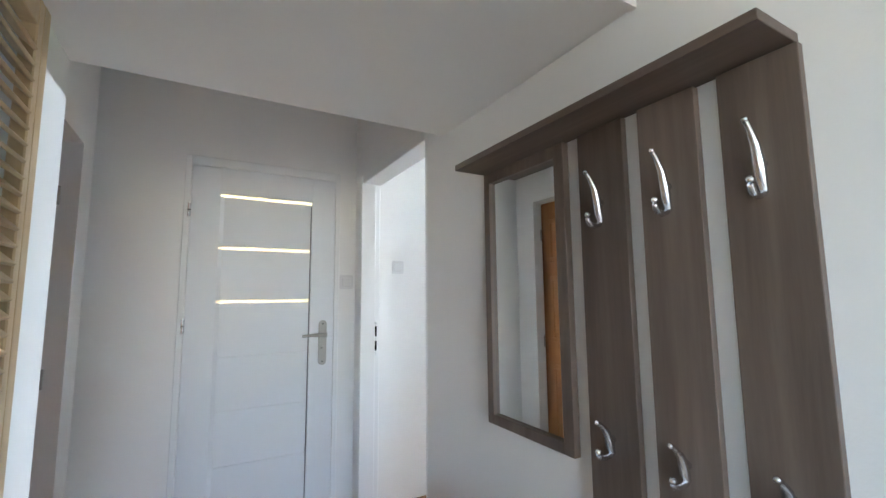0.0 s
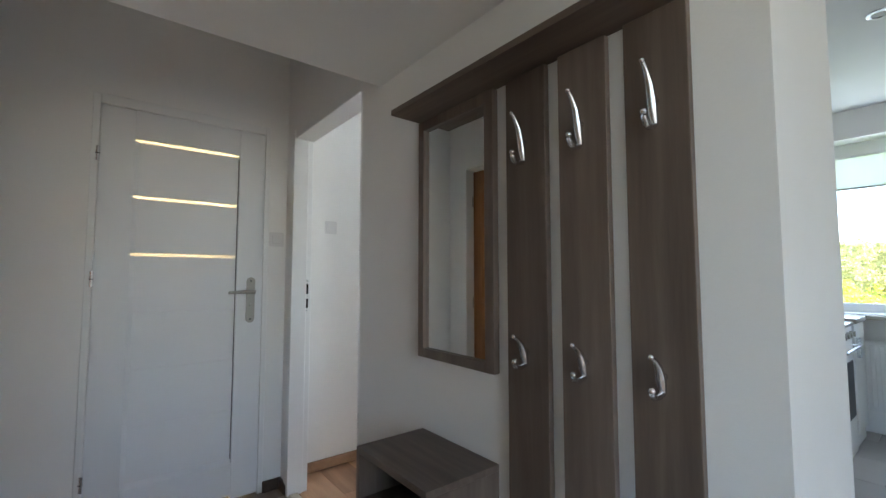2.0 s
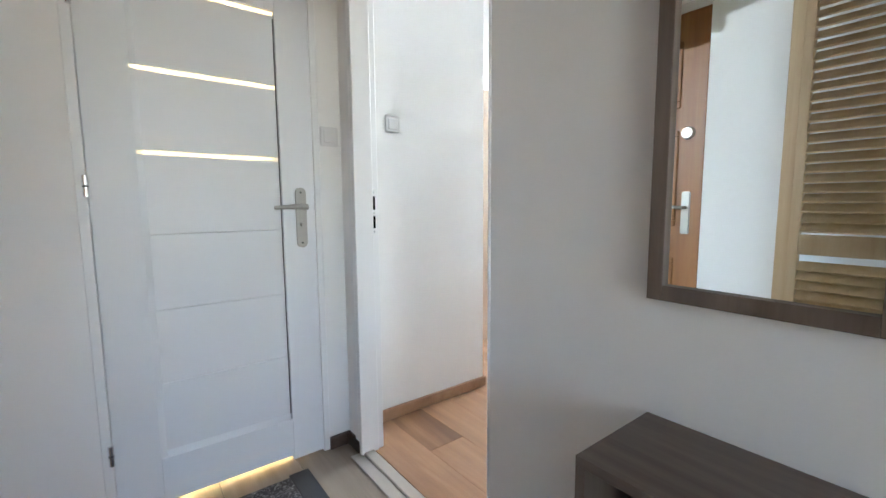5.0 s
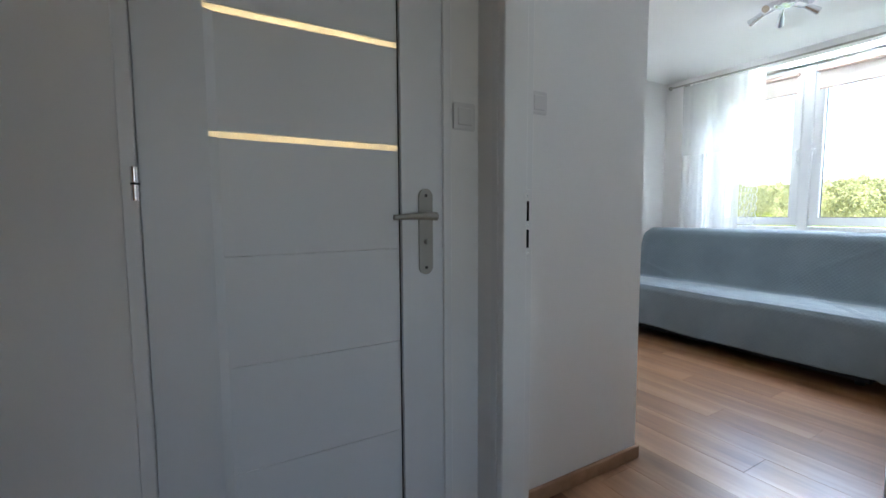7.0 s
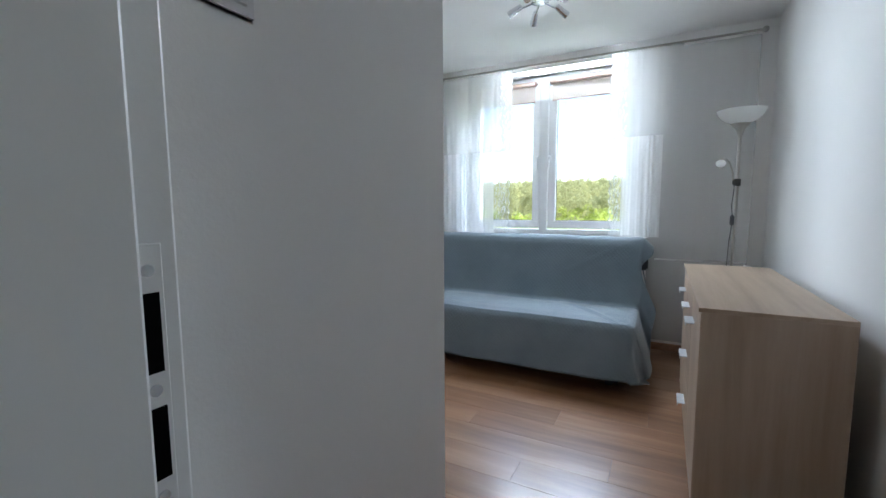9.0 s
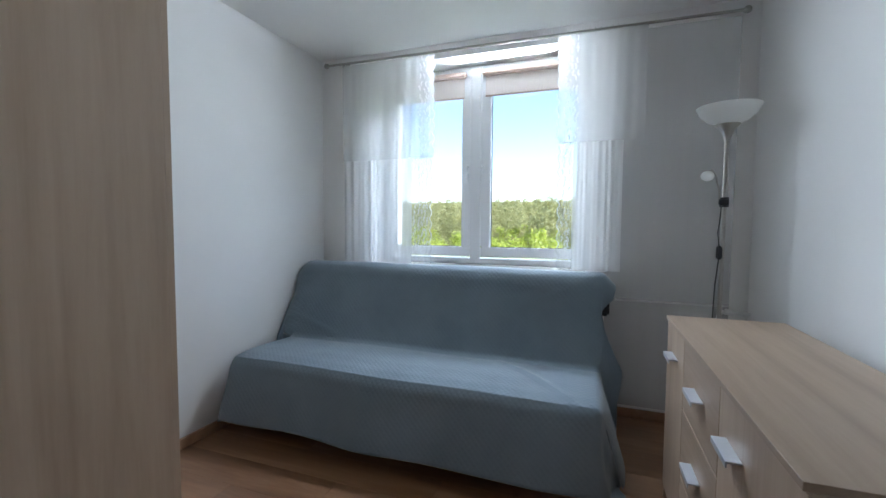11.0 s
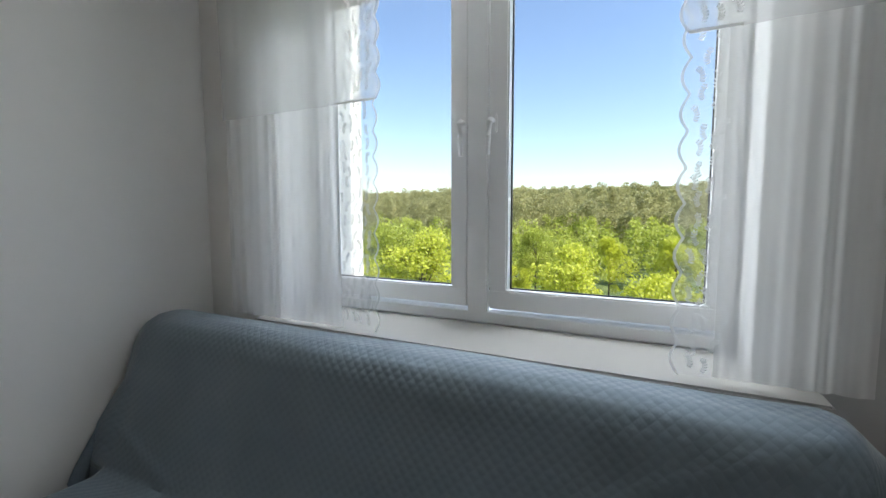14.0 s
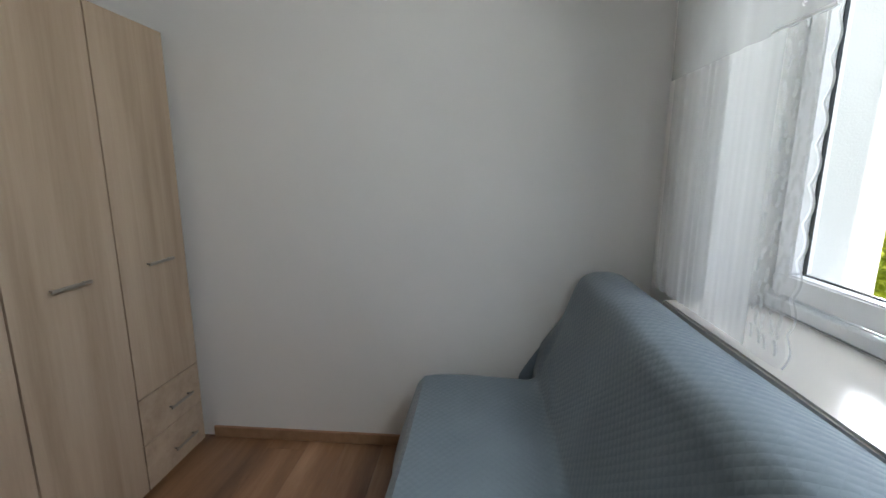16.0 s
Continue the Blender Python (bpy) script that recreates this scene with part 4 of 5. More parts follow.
def cover():
    prof = [(2.690, 0.105), (2.715, 0.20), (2.750, 0.33), (2.772, 0.41), (2.800, 0.443), (2.87, 0.452), (3.0, 0.455), (3.15, 0.452), (3.285, 0.446), (3.32, 0.462), (3.355, 0.54), (3.40, 0.66), (3.45, 0.80), (3.482, 0.895), (3.508, 0.935), (3.548, 0.952), (3.61, 0.953), (3.660, 0.940), (3.682, 0.90), (3.686, 0.80), (3.686, 0.70)]
    # resample evenly along the profile
    pts = [Vector((a, b)) for a, b in prof]
    acc = [0.0]
    for a, b in zip(pts, pts[1:]):
        acc.append(acc[-1] + (b - a).length)
    nu, nv = 110, 190
    bm = bmesh.new()
    uvl = bm.loops.layers.uv.new("UVMap")
    va, vb = SY0 - 0.36, SY1 + 0.30
    grid, uvs = [], {}
    for i in range(nu + 1):
        s = acc[-1] * i / nu
        k = max(j for j in range(len(acc)) if acc[j] <= s + 1e-9)
        k = min(k, len(pts) - 2)
        f = (s - acc[k]) / (acc[k + 1] - acc[k])
        p = pts[k].lerp(pts[k + 1], f)
        row = []
        for j in range(nv + 1):
            v = va + (vb - va) * j / nv
            x, z = p.x, p.y
            over = max(0.0, SY0 - v, v - SY1)
            side = -1 if v < SY0 else 1
            y = min(max(v, SY0), SY1)
            limit, flare, fall = 0.30, 0.0, 1.0
            if x > 3.33:
                low = min(1.0, max(0.0, (0.76 - p.y) / 0.14))
                limit, flare, fall = 0.16 + 0.14 * low, 0.2 + 0.45 * low, 1.0
                if side < 0:
                    # the corner of the back sticks out like an ear, tucks in below, then flares to the seat
                    ear = min(1.0, max(0.0, (p.y - 0.83) / 0.06))
                    low = min(1.0, max(0.0, (0.76 - p.y) / 0.12))
                    limit = 0.10 + 0.05 * ear + 0.13 * low
                    flare, fall = 0.18 + 0.30 * ear + 0.30 * low, 1.0 - 0.4 * ear
                over *= limit / 0.36
                if side > 0:
                    # the cloth on the wall side fills the gap and runs forward towards the seat
                    y += min(1.0, over * 9) * 0.105
                    x -= 0.13 * low * min(1.0, max(0.0, (p.y - 0.45) / 0.14)) * min(1.0, over * 5)
            if over > 0:
                bend = min(over, 0.035)
                y += side * (bend * 0.9 + 0.012 * math.sin(9 * x + 14 * z) * min(1, over * 8) + over * flare)
                if side < 0 and x < 3.33:
                    y -= over * 0.30
                y = min(y, LY - 0.016)
                drop = max(0.0, over - 0.02) * fall
                z = max(z - drop, 0.09 if x < 3.33 else 0.2)
                if x < 2.81:
                    # the corner of the cloth hangs down in a point
                    x -= 0.03 * min(1, over * 6)
                    x += 0.10 * min(1, over * 3.2)
            n1 = noise.noise(Vector((v * 1.6, s * 2.2, 0.3)))
            n2 = noise.noise(Vector((v * 5.0, s * 4.0, 3.1)))
            z += 0.006 * n1 + 0.003 * n2
            x += 0.008 * n1 - 0.003 * n2
            if s < 0.33:          # hanging front with soft waves and an uneven hem
                w = (0.33 - s) / 0.33
                x -= 0.012 * w * math.sin(7.5 * v + 1.3) + 0.010 * w * noise.noise(Vector((v * 3.1, 0.0, 7.0)))
                z += w * w * 0.03 * noise.noise(Vector((v * 1.4, 1.0, 2.0)))
            # a few drawn creases
            for y0c, s0, ang, ln, dep in ((0.05, 0.62, 0.8, 0.25, 0.012), (0.02, 1.25, -0.5, 0.35, 0.010), (1.55, 0.95, 0.3, 0.22, 0.014)):
                du, dv = (v - y0c), (s - s0)
                along, across = du * math.cos(ang) + dv * math.sin(ang), -du * math.sin(ang) + dv * math.cos(ang)
                z += dep * math.exp(-(across / 0.018) ** 2 - (along / ln) ** 2)
            vert = bm.verts.new((x, y, z))
            uvs[vert] = (v, s)
            row.append(vert)
        grid.append(row)
    for i in range(nu):
        for j in range(nv):
            fc = bm.faces.new((grid[i][j], grid[i][j + 1], grid[i + 1][j + 1], grid[i + 1][j]))
            for lp in fc.loops:
                lp[uvl].uv = uvs[lp.vert]
    return bm


cov = solid("sofa_cover", cover(), BLANKET, "grey-blue quilted velvet cover draped loosely over the sofa", "sofa cover", smooth=True)
thick = cov.modifiers.new("thickness", "SOLIDIFY")
thick.thickness, thick.offset = 0.006, 1.0

# ---- chest of drawers ----
chest = thing("chest_of_drawers", (2.43, -0.80, 0.0), "pale oak chest of drawers with small silver handles", "chest of drawers")
HX0, HX1, HY0, HY1, HZ = 1.70, 3.02, -1.035, -0.605, 0.836
part("top", box(HX0, HX1, HY0, HY1 + 0.012, HZ - 0.016, HZ, 0.001), OAKH, chest)
part("side", box(HX0, HX0 + 0.016, HY0, HY1, 0, HZ - 0.016, 0.001), OAK, chest)
part("side", box(HX1 - 0.016, HX1, HY0, HY1, 0, HZ - 0.016, 0.001), OAK, chest)
part("back", box(HX0 + 0.016, HX1 - 0.016, HY0, HY0 + 0.006, 0.02, HZ - 0.016), OAK, chest)
part("plinth", box(HX0 + 0.016, HX1 - 0.016, HY1 - 0.04, HY1 - 0.02, 0, 0.06), OAKH, chest)
# solid near-black filler, paints the inner shade seen in the front gaps
part("shade_fill", box(HX0 + 0.016, HX1 - 0.016, HY0 + 0.006, HY1 - 0.014, 0.06, HZ - 0.016), DARK, chest, "near-black block that gives the gaps their inner shade")


def tab(parent, x, z):
    t = bmesh.new()
    bx(t, x - 0.064, x + 0.064, HY1 + 0.003, HY1 + 0.036, z - 0.001, z + 0.004, 0.001)
    bx(t, x - 0.064, x + 0.064, HY1 + 0.034, HY1 + 0.038, z - 0.012, z + 0.004, 0.001)
    part("handle", t, SILVER, parent, "silver edge handle")


for k, (a, b) in enumerate(((HX0, 2.188), (2.188, 2.656), (2.656, HX1))):
    a, b = a + 0.002, b - 0.002
    if k == 1:
        for z0, z1 in ((0.56, 0.815), (0.31, 0.556), (0.062, 0.306)):
            d = part("drawer", box(a, b, HY1 - 0.014, HY1 + 0.004, z0, z1, 0.001), OAKH, chest)
            tab(d, (a + b) / 2, z1 - 0.122)
    else:
        d = part("cabinet_door", box(a, b, HY1 - 0.014, HY1 + 0.004, 0.062, 0.815, 0.001), OAK, chest)
        tab(d, 2.06 if k == 0 else 2.835, 0.70)

chest.matrix_world = pose(2.43, -0.765, 0, 0, 0, 0.6)   # it stands a little askew

# ---- wardrobe ----
ward = thing("wardrobe", (1.36, 1.2, 0.0), "tall pale oak wardrobe with bar handles and two lower drawers", "wardrobe")
VX, VY0, VY1, VZ = 1.635, 0.705, 1.810, 1.985
part("side", box(1.08, VX - 0.018, VY0, VY0 + 0.016, 0, VZ, 0.001), OAK, ward)
part("side", box(1.08, VX - 0.018, VY1 - 0.016, VY1, 0, VZ, 0.001), OAK, ward)
part("top", box(1.08, VX - 0.018, VY0 + 0.016, VY1 - 0.016, VZ - 0.018, VZ, 0.001), OAK, ward)
part("back", box(1.08, 1.086, VY0 + 0.016, VY1 - 0.016, 0.05, VZ - 0.018), OAK, ward)
# near-black filler again, shade behind the door and drawer gaps
part("shade_fill", box(1.09, VX - 0.019, VY0 + 0.016, VY1 - 0.016, 0.03, VZ - 0.018), DARK, ward, "near-black block that gives the gaps their inner shade")


def bar(parent, y0, y1, z, x=VX):
    h = bmesh.new()
    bx(h, x + 0.018, x + 0.026, y0, y1, z - 0.007, z + 0.005, 0.002)
    for y in (y0 + 0.012, y1 - 0.018):
        bx(h, x, x + 0.018, y, y + 0.006, z - 0.004, z + 0.002)
    part("handle", h, HANDLE, parent, "grey-brown slim bar handle")


for y0, y1, z0, h0, h1 in ((VY0, 1.008, 0.02, 0.76, 0.91), (1.012, 1.425, 0.02, 1.135, 1.285), (1.429, VY1, 0.442, 1.555, 1.705)):
    d = part("door", box(VX - 0.018, VX, y0 + 0.0015, y1 - 0.0015, z0, VZ, 0.001), OAK, ward)
    bar(d, h0, h1, 1.0)
for z0, z1 in ((0.232, 0.438), (0.02, 0.228)):
    d = part("drawer", box(VX - 0.018, VX, 1.4305, VY1 - 0.0015, z0, z1, 0.001), OAKH, ward)
    bar(d, 1.58, 1.73, z0 + 0.09)

# ---- floor lamp ----
lamp_t = thing("floor_lamp", (3.42, -0.85, 0.0), "silver uplighter floor lamp with white bowl and reading arm", "floor lamp")
LX, LYY = 3.42, -0.85
part("base", lathe(bmesh.new(), [(0.0, 0.0), (0.13, 0.0), (0.13, 0.012), (0.11, 0.022), (0.02, 0.03), (0.0, 0.03)], (LX, LYY), 32), STEEL, lamp_t, "", True)
part("pole", cyl(bmesh.new(), (LX, LYY, 0.025), (LX, LYY, 1.70), 0.0105, n=16), STEEL, lamp_t, "", True)
part("cup", lathe(bmesh.new(), [(0.011, 1.68), (0.016, 1.71), (0.030, 1.745), (0.058, 1.775), (0.0, 1.778)], (LX, LYY), 28), STEEL, lamp_t, "satin silver cone", True)
part("bowl", lathe(bmesh.new(), [(0.0, 1.774), (0.05, 1.778), (0.09, 1.795), (0.122, 1.825), (0.139, 1.858), (0.142, 1.864), (0.136, 1.862), (0.118, 1.832), (0.086, 1.802), (0.0, 1.784)], (LX, LYY), 40), BOWL, lamp_t, "white opal bowl shade", True)
part("clamp", bx(cyl(bmesh.new(), (LX, LYY, 1.355), (LX, LYY, 1.405), 0.021, n=14), LX - 0.03, LX - 0.015, LYY - 0.015, LYY + 0.03, 1.365, 1.395, 0.004), BLACK, lamp_t, "black clamp", True)
part("arm", tube(bmesh.new(), [(LX, LYY + 0.02, 1.385), (LX - 0.015, LYY + 0.03, 1.45), (LX - 0.06, LYY + 0.055, 1.515), (LX - 0.11, LYY + 0.085, 1.535), (LX - 0.14, LYY + 0.10, 1.525)], 0.0055, 10), STEEL, lamp_t, "", True)
hb = bmesh.new()
bmesh.ops.create_uvsphere(hb, u_segments=18, v_segments=12, radius=0.029, matrix=Matrix.Translation((LX - 0.16, LYY + 0.112, 1.500)) @ Matrix.Diagonal((1, 1, 0.85, 1)))
part("reading_shade", hb, BOWL, lamp_t, "small white shade", True)
part("cord", tube(bmesh.new(), [(LX - 0.012, LYY + 0.014, 1.37), (LX - 0.015, LYY + 0.018, 1.30), (LX - 0.008, LYY + 0.024, 1.22), (LX - 0.01, LYY + 0.016, 1.15), (LX - 0.016, LYY + 0.018, 1.08), (LX - 0.012, LYY + 0.028, 0.95), (LX - 0.010, LYY + 0.032, 0.80), (LX, LYY + 0.03, 0.4), (LX, LYY + 0.05, 0.03)], 0.0032, 8), BLACK, lamp_t, "", True)
part("dimmer", box(LX - 0.028, LX - 0.008, LYY + 0.004, LYY + 0.030, 1.085, 1.155, 0.006, 2), BLACK, lamp_t, "black inline dimmer")

lamp_t.scale = (1, 1, 0.984)

# ---- ceiling lamp ----
spot = thing("ceiling_lamp", (2.73, 0.33, CZ), "chrome ceiling lamp with five tilted spot heads", "ceiling lamp")
part("rose", lathe(bmesh.new(), [(0.0, CZ - 0.03), (0.055, CZ - 0.03), (0.06, CZ - 0.022), (0.06, CZ)], (2.73, 0.33), 28), CHROME, spot, "", True)
for k in range(5):
    a = 2 * math.pi * k / 5 + 0.5
    c, s = math.cos(a), math.sin(a)
    arm = part("arm", tube(bmesh.new(), [(2.73 + c * 0.03, 0.33 + s * 0.03, CZ - 0.026), (2.73 + c * 0.09, 0.33 + s * 0.09, CZ - 0.045), (2.73 + c * 0.13, 0.33 + s * 0.13, CZ - 0.05)], 0.006, 8), CHROME, spot, "", True)
    part("spot_head", cyl(bmesh.new(), (2.73 + c * 0.12, 0.33 + s * 0.12, CZ - 0.04), (2.73 + c * 0.20, 0.33 + s * 0.20, CZ - 0.085), 0.017, 0.024, 16), CHROME, arm, "", True)

# ---- heating pipe behind the sheer curtain ----
pipe = thing("heating_pipe", (3.79, -0.93, 0.0), "white heating pipe with a side branch behind the sheer curtain", "pipe")
part("riser", tube(bmesh.new(), [(3.79, -0.93, 0.0), (3.79, -0.93, 0.69), (3.79, -0.937, 0.722), (3.79, -0.965, 0.735), (3.79, -1.03, 0.728), (3.79, RY, 0.726)], 0.011, 10), TRIMW, pipe, "", True)
part("valve", cyl(bmesh.new(), (3.79, -0.965, 0.735), (3.79, -1.01, 0.731), 0.018, n=14), TRIMW, pipe, "white valve body", True)
part("collar", cyl(bmesh.new(), (3.79, -0.93, 0.0), (3.79, -0.93, 0.014), 0.02, n=14), TRIMW, pipe, "", True)

# ---- kitchen seen past the wall ----
kwin = thing("window_2", (4.08, -2.54, 0.9), "wide white kitchen window with a half-lowered blind", "window", kind="structure")
fr = bmesh.new()
for a in ((KA, KB, 0.90, 0.97), (KA, KB, 2.23, 2.30), (KA, KA + 0.07, 0.97, 2.23), (KB - 0.07, KB, 0.97, 2.23), (-2.26, -2.18, 0.97, 2.23)):
    bx(fr, 4.03, 4.10, *a, 0.004)
part("window_frame", fr, PVC, kwin)
for a, b in ((KA + 0.07, -2.26), (-2.18, KB - 0.07)):
    pn = part("pane", box(4.07, 4.078, a, b, 0.97, 2.23), GLASS, kwin)
    pn.visible_shadow = False
kb = thing("roller_blind", (3.99, -2.54, 1.9), "thin white roller blind over the kitchen window", "roller blind")
part("case", box(3.95, 4.0, KA + 0.02, KB - 0.02, 2.17, 2.22, 0.01, 2), PVC, kb)
part("cloth", box(3.972, 3.975, KA + 0.04, KB - 0.04, 1.92, 2.17), frosted_mat("thin_blind", (0.9, 0.9, 0.88)), kb)
part("hem_bar", box(3.966, 3.98, KA + 0.04, KB - 0.04, 1.905, 1.92, 0.003), STEEL, kb)
structure("kitchen_sill", box(3.70, 4.03, KA - 0.03, KB + 0.03, 0.865, 0.895, 0.005), SILL, "white kitchen window sill", "window sill")
krad = thing("radiator", (3.78, -2.15, 0.15), "white ribbed panel radiator under the kitchen window", "radiator")
part("panel", box(3.75, 3.80, -2.60, -1.90, 0.18, 0.70, 0.01, 2), TRIMW, krad)
for k in range(13):
    y = -2.585 + k * 0.053
    part("rib", box(3.742, 3.75, y, y + 0.03, 0.21, 0.67, 0.004), TRIMW, krad)
part("bracket", box(3.80, WX, -2.3, -2.2, 0.3, 0.4), TRIMW, krad)
cook = thing("gas_cooker", (3.0, -1.55, 0.0), "white gas cooker with steel pan grates and towel rail", "cooker")
part("body", box(2.72, 3.28, -1.73, -1.20, 0.0, 0.85, 0.006), TRIMW, cook)
part("hob", box(2.71, 3.29, -1.74, -1.20, 0.85, 0.875, 0.004), STEEL, cook)
for x in (2.86, 3.14):
    for y in (-1.6, -1.3):
        part("burner", cyl(bmesh.new(), (x, y, 0.875), (x, y, 0.895), 0.05, 0.04, 16), BLACK, cook)
        part("grate", bx(box(x - 0.10, x + 0.10, y - 0.005, y + 0.005, 0.895, 0.905), x - 0.005, x + 0.005, y - 0.10, y + 0.10, 0.897, 0.907), BLACK, cook)
part("oven_rail", tube(bmesh.new(), [(2.76, -1.735, 0.72), (2.76, -1.78, 0.72), (3.24, -1.78, 0.72), (3.24, -1.735, 0.72)], 0.009, 8), CHROME, cook, "chrome rail", True)
part("oven_glass", box(2.78, 3.22, -1.738, -1.73, 0.25, 0.62, 0.002), BLACK, cook)
for k in range(5):
    part("knob", cyl(bmesh.new(), (2.80 + 0.10 * k, -1.73, 0.80), (2.80 + 0.10 * k, -1.76, 0.80), 0.018, n=14), STEEL, cook, "", True)
kcab = thing("kitchen_cabinet", (3.49, -1.45, 0.0), "white kitchen base cabinet with a pale worktop", "kitchen cabinet")
part("body", box(3.295, 3.68, -1.72, -1.20, 0.0, 0.86, 0.002), TRIMW, kcab)
part("door", box(3.30, 3.675, -1.74, -1.72, 0.10, 0.85, 0.003), TRIMW, kcab)
part("handle", box(3.34, 3.36, -1.765, -1.74, 0.62, 0.76, 0.003), CHROME, kcab)
part("worktop", box(3.295, 3.70, -1.755, -1.20, 0.86, 0.895, 0.004), SILL, kcab)
cook.location.y -= 0.215
kcab.location.y -= 0.215
dl = thing("ceiling_spot", (2.22, -2.27, CZ), "round recessed chrome ceiling spot in the kitchen", "ceiling spot")
part("ring", lathe(bmesh.new(), [(0.03, CZ - 0.002), (0.036, CZ - 0.008), (0.05, CZ - 0.005), (0.052, CZ)], (2.22, -2.27), 24), CHROME, dl, "", True)
part("lens", lathe(bmesh.new(), [(0.0, CZ - 0.003), (0.03, CZ - 0.003)], (2.22, -2.27), 24), BOWL, dl)
krug = solid("kitchen_rug", box(0.75, 1.9, -3.1, -2.15, 0.001, 0.009, 0.003), RUGEDGE, "dark grey rug on the kitchen tiles", "rug")

# ---- outdoors ----
GZ = -12.0
structure("ground", bx(bmesh.new(), 4.5, 1500, -900, 900, GZ - 1, GZ), GRASS, "spring grass that reaches the horizon", "ground")
# outer reveals of the room's window
structure("window_reveal", bx(bx(bmesh.new(), 4.145, 4.37, YB - 0.012, YB + 0.05, 0.93, ZB), 4.145, 4.36, YA - 0.05, YA + 0.012, 0.93, ZB), RENDERW, "white rendered outer window reveal", "window reveal")
structure("outer_sill", box(4.145, 4.42, YA, YB, 0.925, 0.945, 0.004), TRIMW, "white sheet-metal outer sill", "window sill")
structure("road", bx(bmesh.new(), 49, 58, -300, 300, GZ, GZ + 0.02), ASPHALT, "grey asphalt road between lawns", "road")
structure("pavement", bx(bmesh.new(), 68, 73, -300, 300, GZ, GZ + 0.05), PAVING, "reddish paved path beyond the road", "pavement")
structure("kerb", bx(bx(bmesh.new(), 48.8, 49.0, -300, 300, GZ, GZ + 0.14), 58.0, 58.2, -300, 300, GZ, GZ + 0.14), RENDERW, "pale concrete kerbs of the road", "kerb")


def leaf_cards(rng, clumps, per, size, squash=1.0):
    """Many small leaf cards in uneven clumps: vertices and quads."""
    vs, fs = [], []
    for (cx, cy, cz, r) in clumps:
        for _ in range(per):
            d = Vector((rng.gauss(0, 1), rng.gauss(0, 1), rng.gauss(0, 1))).normalized() * r * (0.55 + 0.5 * rng.random())
            p = Vector((cx + d.x, cy + d.y, cz + d.z * squash))
            u = Vector((rng.gauss(0, 1), rng.gauss(0, 1), rng.gauss(0, 1))).normalized()
            w = u.orthogonal().normalized()
            s = size * (0.6 + 0.8 * rng.random())
            k = len(vs)
            vs += [p - u * s, p + w * s * 0.7, p + u * s, p - w * s * 0.7]
            fs.append((k, k + 1, k + 2, k + 3))
    return vs, fs


def mesh_cards(name, vs, fs, mat):
    me = bpy.data.meshes.new(name)
    me.from_pydata([tuple(v) for v in vs], [], fs)
    me.materials.append(mat)
    return me


def tree(seed, height, spread, mat, label):
    rng = random.Random(seed)
    t = thing("tree", (0, 0, 0), label, "tree", "trees along the road")
    tr = bmesh.new()
    tube(tr, [(0, 0, 0), (0.1, 0, height * 0.25), (0.0, 0.1, height * 0.5), (0.05, 0, height * 0.8)], [0.16, 0.13, 0.09, 0.04], 8)
    clumps = []
    for k in range(34):
        a, e = rng.random() * 6.283, rng.random()
        hz = height * (0.30 + 0.64 * e)
        rr = spread * math.sqrt(max(0.06, 1 - ((e - 0.42) / 0.62) ** 2)) * (0.35 + 0.6 * rng.random())
        c = (rr * math.cos(a), rr * math.sin(a), hz)
        clumps.append((*c, spread * (0.20 + 0.16 * rng.random())))
        if k % 3 == 0:
            tube(tr, [(0.05, 0.02, hz * 0.72), (c[0] * 0.5, c[1] * 0.5, hz * 0.85), c], [0.06, 0.04, 0.015], 6)
    part("trunk", tr, BARK, t)
    vs, fs = leaf_cards(rng, clumps, 320, 0.105)
    cr = new("crown", mesh_cards("crown", vs, fs, mat))
    cr.parent = t
    return t


kinds = [tree(11, 11.0, 3.5, LEAFY, "young broadleaf tree in bright spring leaf"), tree(12, 12.5, 3.8, LEAFG, "tall broadleaf tree in fresh green leaf"), tree(13, 9.0, 3.4, LEAFY, "low rounded tree in yellow-green leaf")]
spots = [(0, 31.6, 4.9, 1.0), (2, 31, -0.6, 1.12), (0, 33, -6, 1.15), (1, 40, -12, 1.05), (2, 25, -9, 1.2), (0, 30, 15.5, 1.08), (1, 34, 20, 1.0), (2, 26, 20.5, 1.3), (0, 20, 16, 1.12), (2, 18, 20, 1.25), (0, 24, 25.5, 1.15), (0, 27, 31, 1.15), (1, 64, 15, 0.9), (0, 65, 5, 0.9), (1, 66, -9, 1.0), (2, 66, 26, 1.2), (1, 68, 38, 1.0), (0, 31, 38, 1.15), (2, 60.5, 16.5, 0.7), (1, 66, -18, 1.0), (0, 38, -20, 1.1), (0, 42, 34, 1.0), (2, 24, 33, 1.1), (0, 63, -3, 0.9), (2, 38, 9, 0.85)]
used = set()
for i, (k, x, y, s) in enumerate(spots):
    m = pose(x, y, GZ, 0, 0, 67 * i)
    if k in used:
        ob = copy_thing(kinds[k], m)
    else:
        ob = kinds[k]
        ob.matrix_basis = m
        used.add(k)
    ob.scale = (s, s, s)


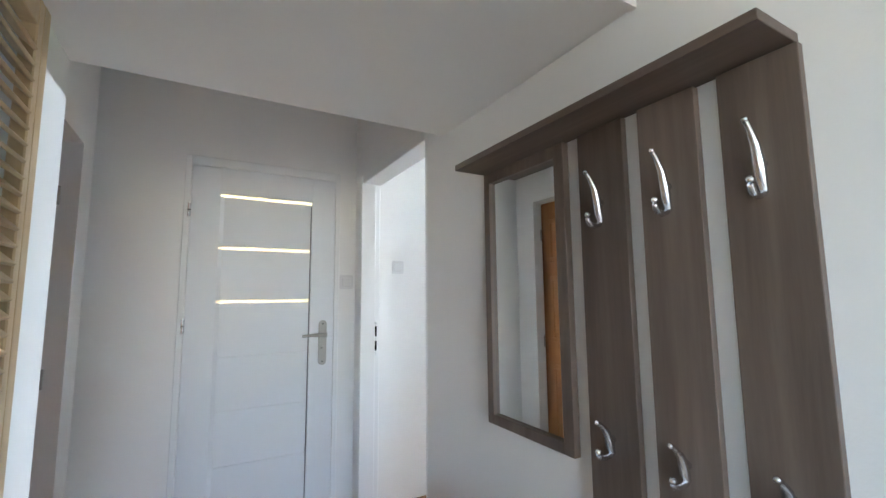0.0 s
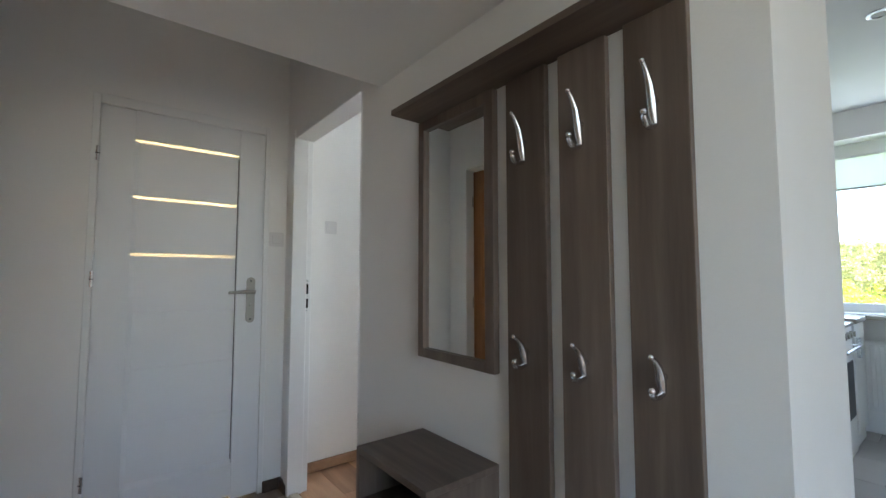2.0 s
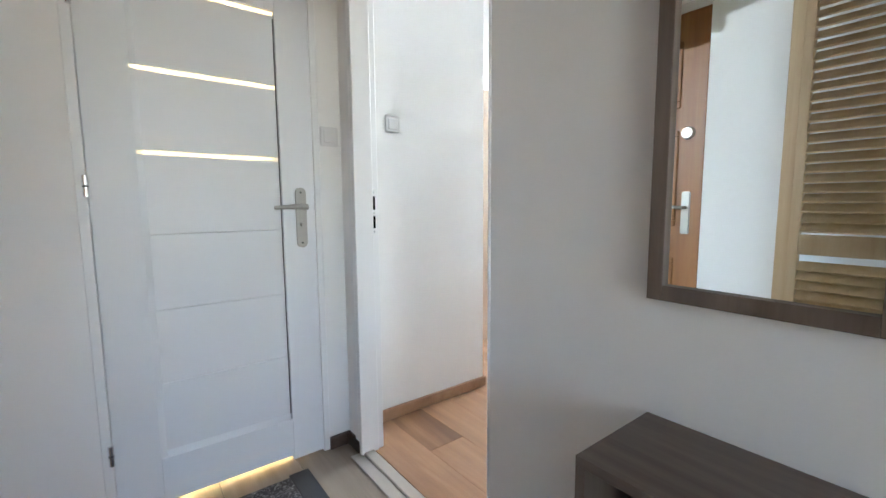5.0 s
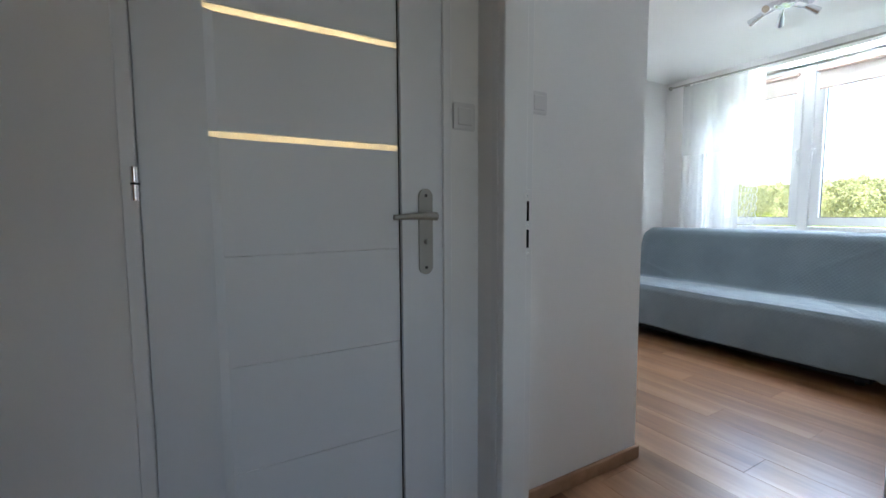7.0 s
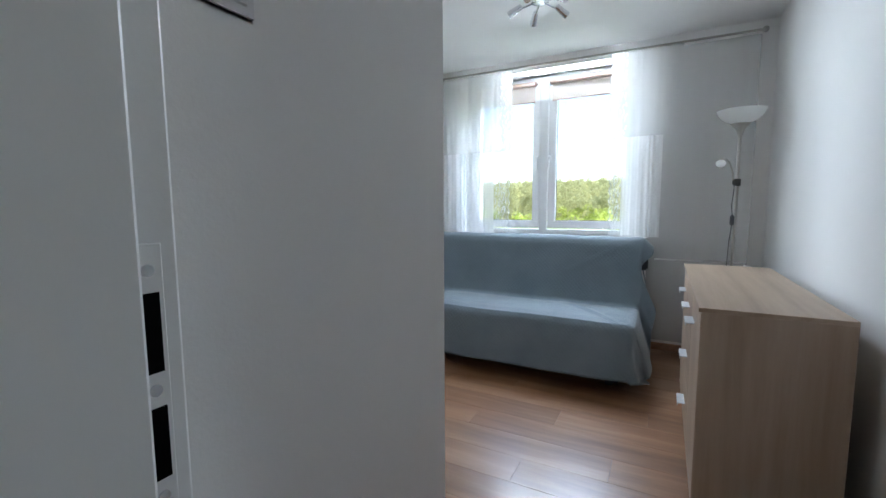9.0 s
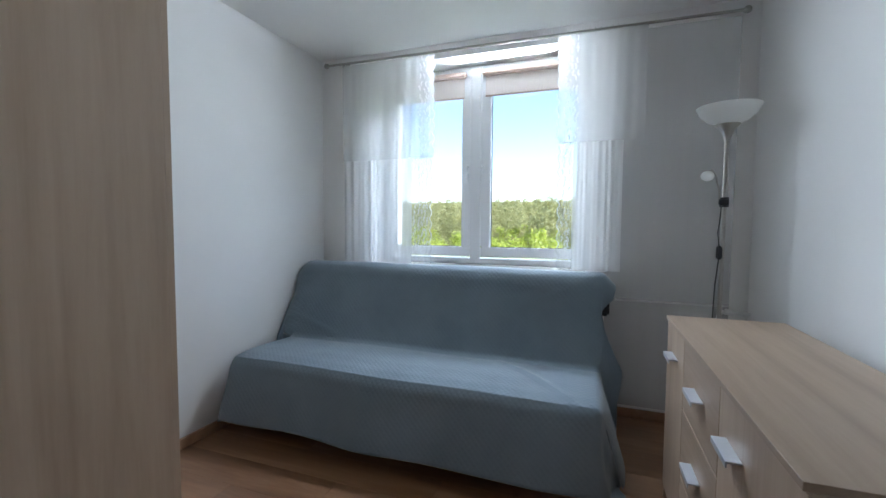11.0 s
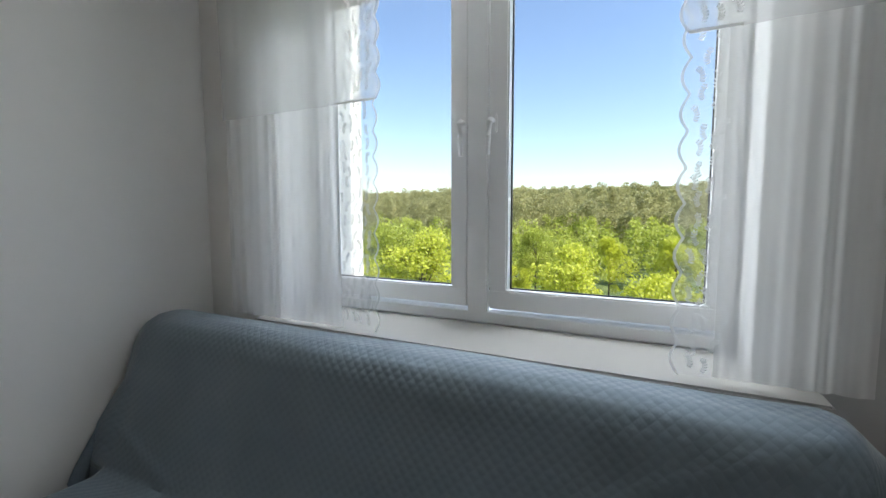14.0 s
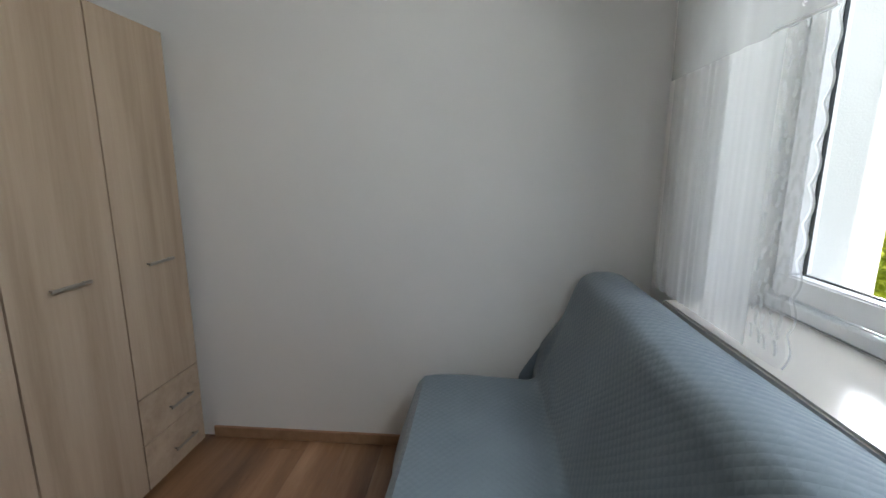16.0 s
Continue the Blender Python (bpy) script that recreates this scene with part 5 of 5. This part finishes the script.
def woods(name, x0, x1, n, seed, mat, h0, h1, label, pine):
    rng = random.Random(seed)
    vs, fs = [], []
    for _ in range(n):
        x = x0 + (x1 - x0) * rng.random()
        y = -0.55 * x + rng.random() * 1.95 * x
        h = (15.5 + 0.05 * x if pine else 9.5 + 0.035 * x) - (h1 - h0) * rng.random() ** 1.5
        cl = []
        for k in range(8):
            e = rng.random()
            a = rng.random() * 6.283
            r = 2.4 * (1 - 0.75 * e) * rng.random()
            cl.append((x + r * math.cos(a), y + r * math.sin(a), GZ + h * (0.35 + 0.62 * e), (1.7 if pine else 2.2) * (1 - 0.5 * e)))
        v2, f2 = leaf_cards(rng, cl, 42, 0.24, 0.8)
        o = len(vs)
        vs += v2
        fs += [tuple(i + o for i in q) for q in f2]
    return tagged(new(name, mesh_cards(name, vs, fs, mat)), label, "woods", kind="stuff")


woods("pine_forest", 110, 178, 1150, 5, LEAFP, 0, 3.0, "olive-green pine forest beyond the road", True)
woods("broadleaf_forest", 72, 125, 330, 6, LEAFG, 0, 5.0, "fresh green broadleaf trees at the forest edge", False)
structure("backdrop_hill", bx(bmesh.new(), 180, 200, -500, 500, GZ, GZ + 23.0), LEAFP, "far dark band of forest", "backdrop")
poles = None
for i, (x, y) in enumerate(((61.5, 19.4), (61.5, -14), (61.5, 50))):
    if poles is None:
        poles = thing("street_lamp", (0, 0, 0), "tall grey street lamp beside the road", "street lamp", "street lamps")
        part("pole", cyl(bmesh.new(), (0, 0, 0), (0, 0, 8.2), 0.09, 0.05, 10), STEEL, poles, "", True)
        part("arm", tube(bmesh.new(), [(0, 0, 8.1), (0.2, 0, 8.5), (1.2, 0, 8.7)], 0.04, 8), STEEL, poles, "", True)
        part("head", box(1.0, 1.7, -0.12, 0.12, 8.63, 8.75, 0.03), STEEL, poles)
        poles.matrix_basis = pose(x, y, GZ)
    else:
        copy_thing(poles, pose(x, y, GZ))
mast = thing("radio_mast", (165, 56, GZ), "thin distant radio mast above the forest", "mast")
part("pole", cyl(bmesh.new(), (165, 56, GZ), (165, 56, GZ + 25), 0.25, 0.12, 8), STEEL, mast)

# ---- floor pieces ----
planks("floor_room", "warm oak laminate boards with knots", FLOORW, 0.06, WX, RY, LY, 0.193, 1.285, True, 0.0007, 4)
planks("floor_hall", "greyish wood-look floor tiles in the hall", HALLF, -1.45, 0.0, -5.6, 0.1, 0.30, 0.60, True, 0.003, 5)
planks("floor_kitchen", "pale grey square floor tiles in the kitchen", KITTILE, 0.0, WX, -5.6, -1.19, 0.45, 0.45, True, 0.004, 6)
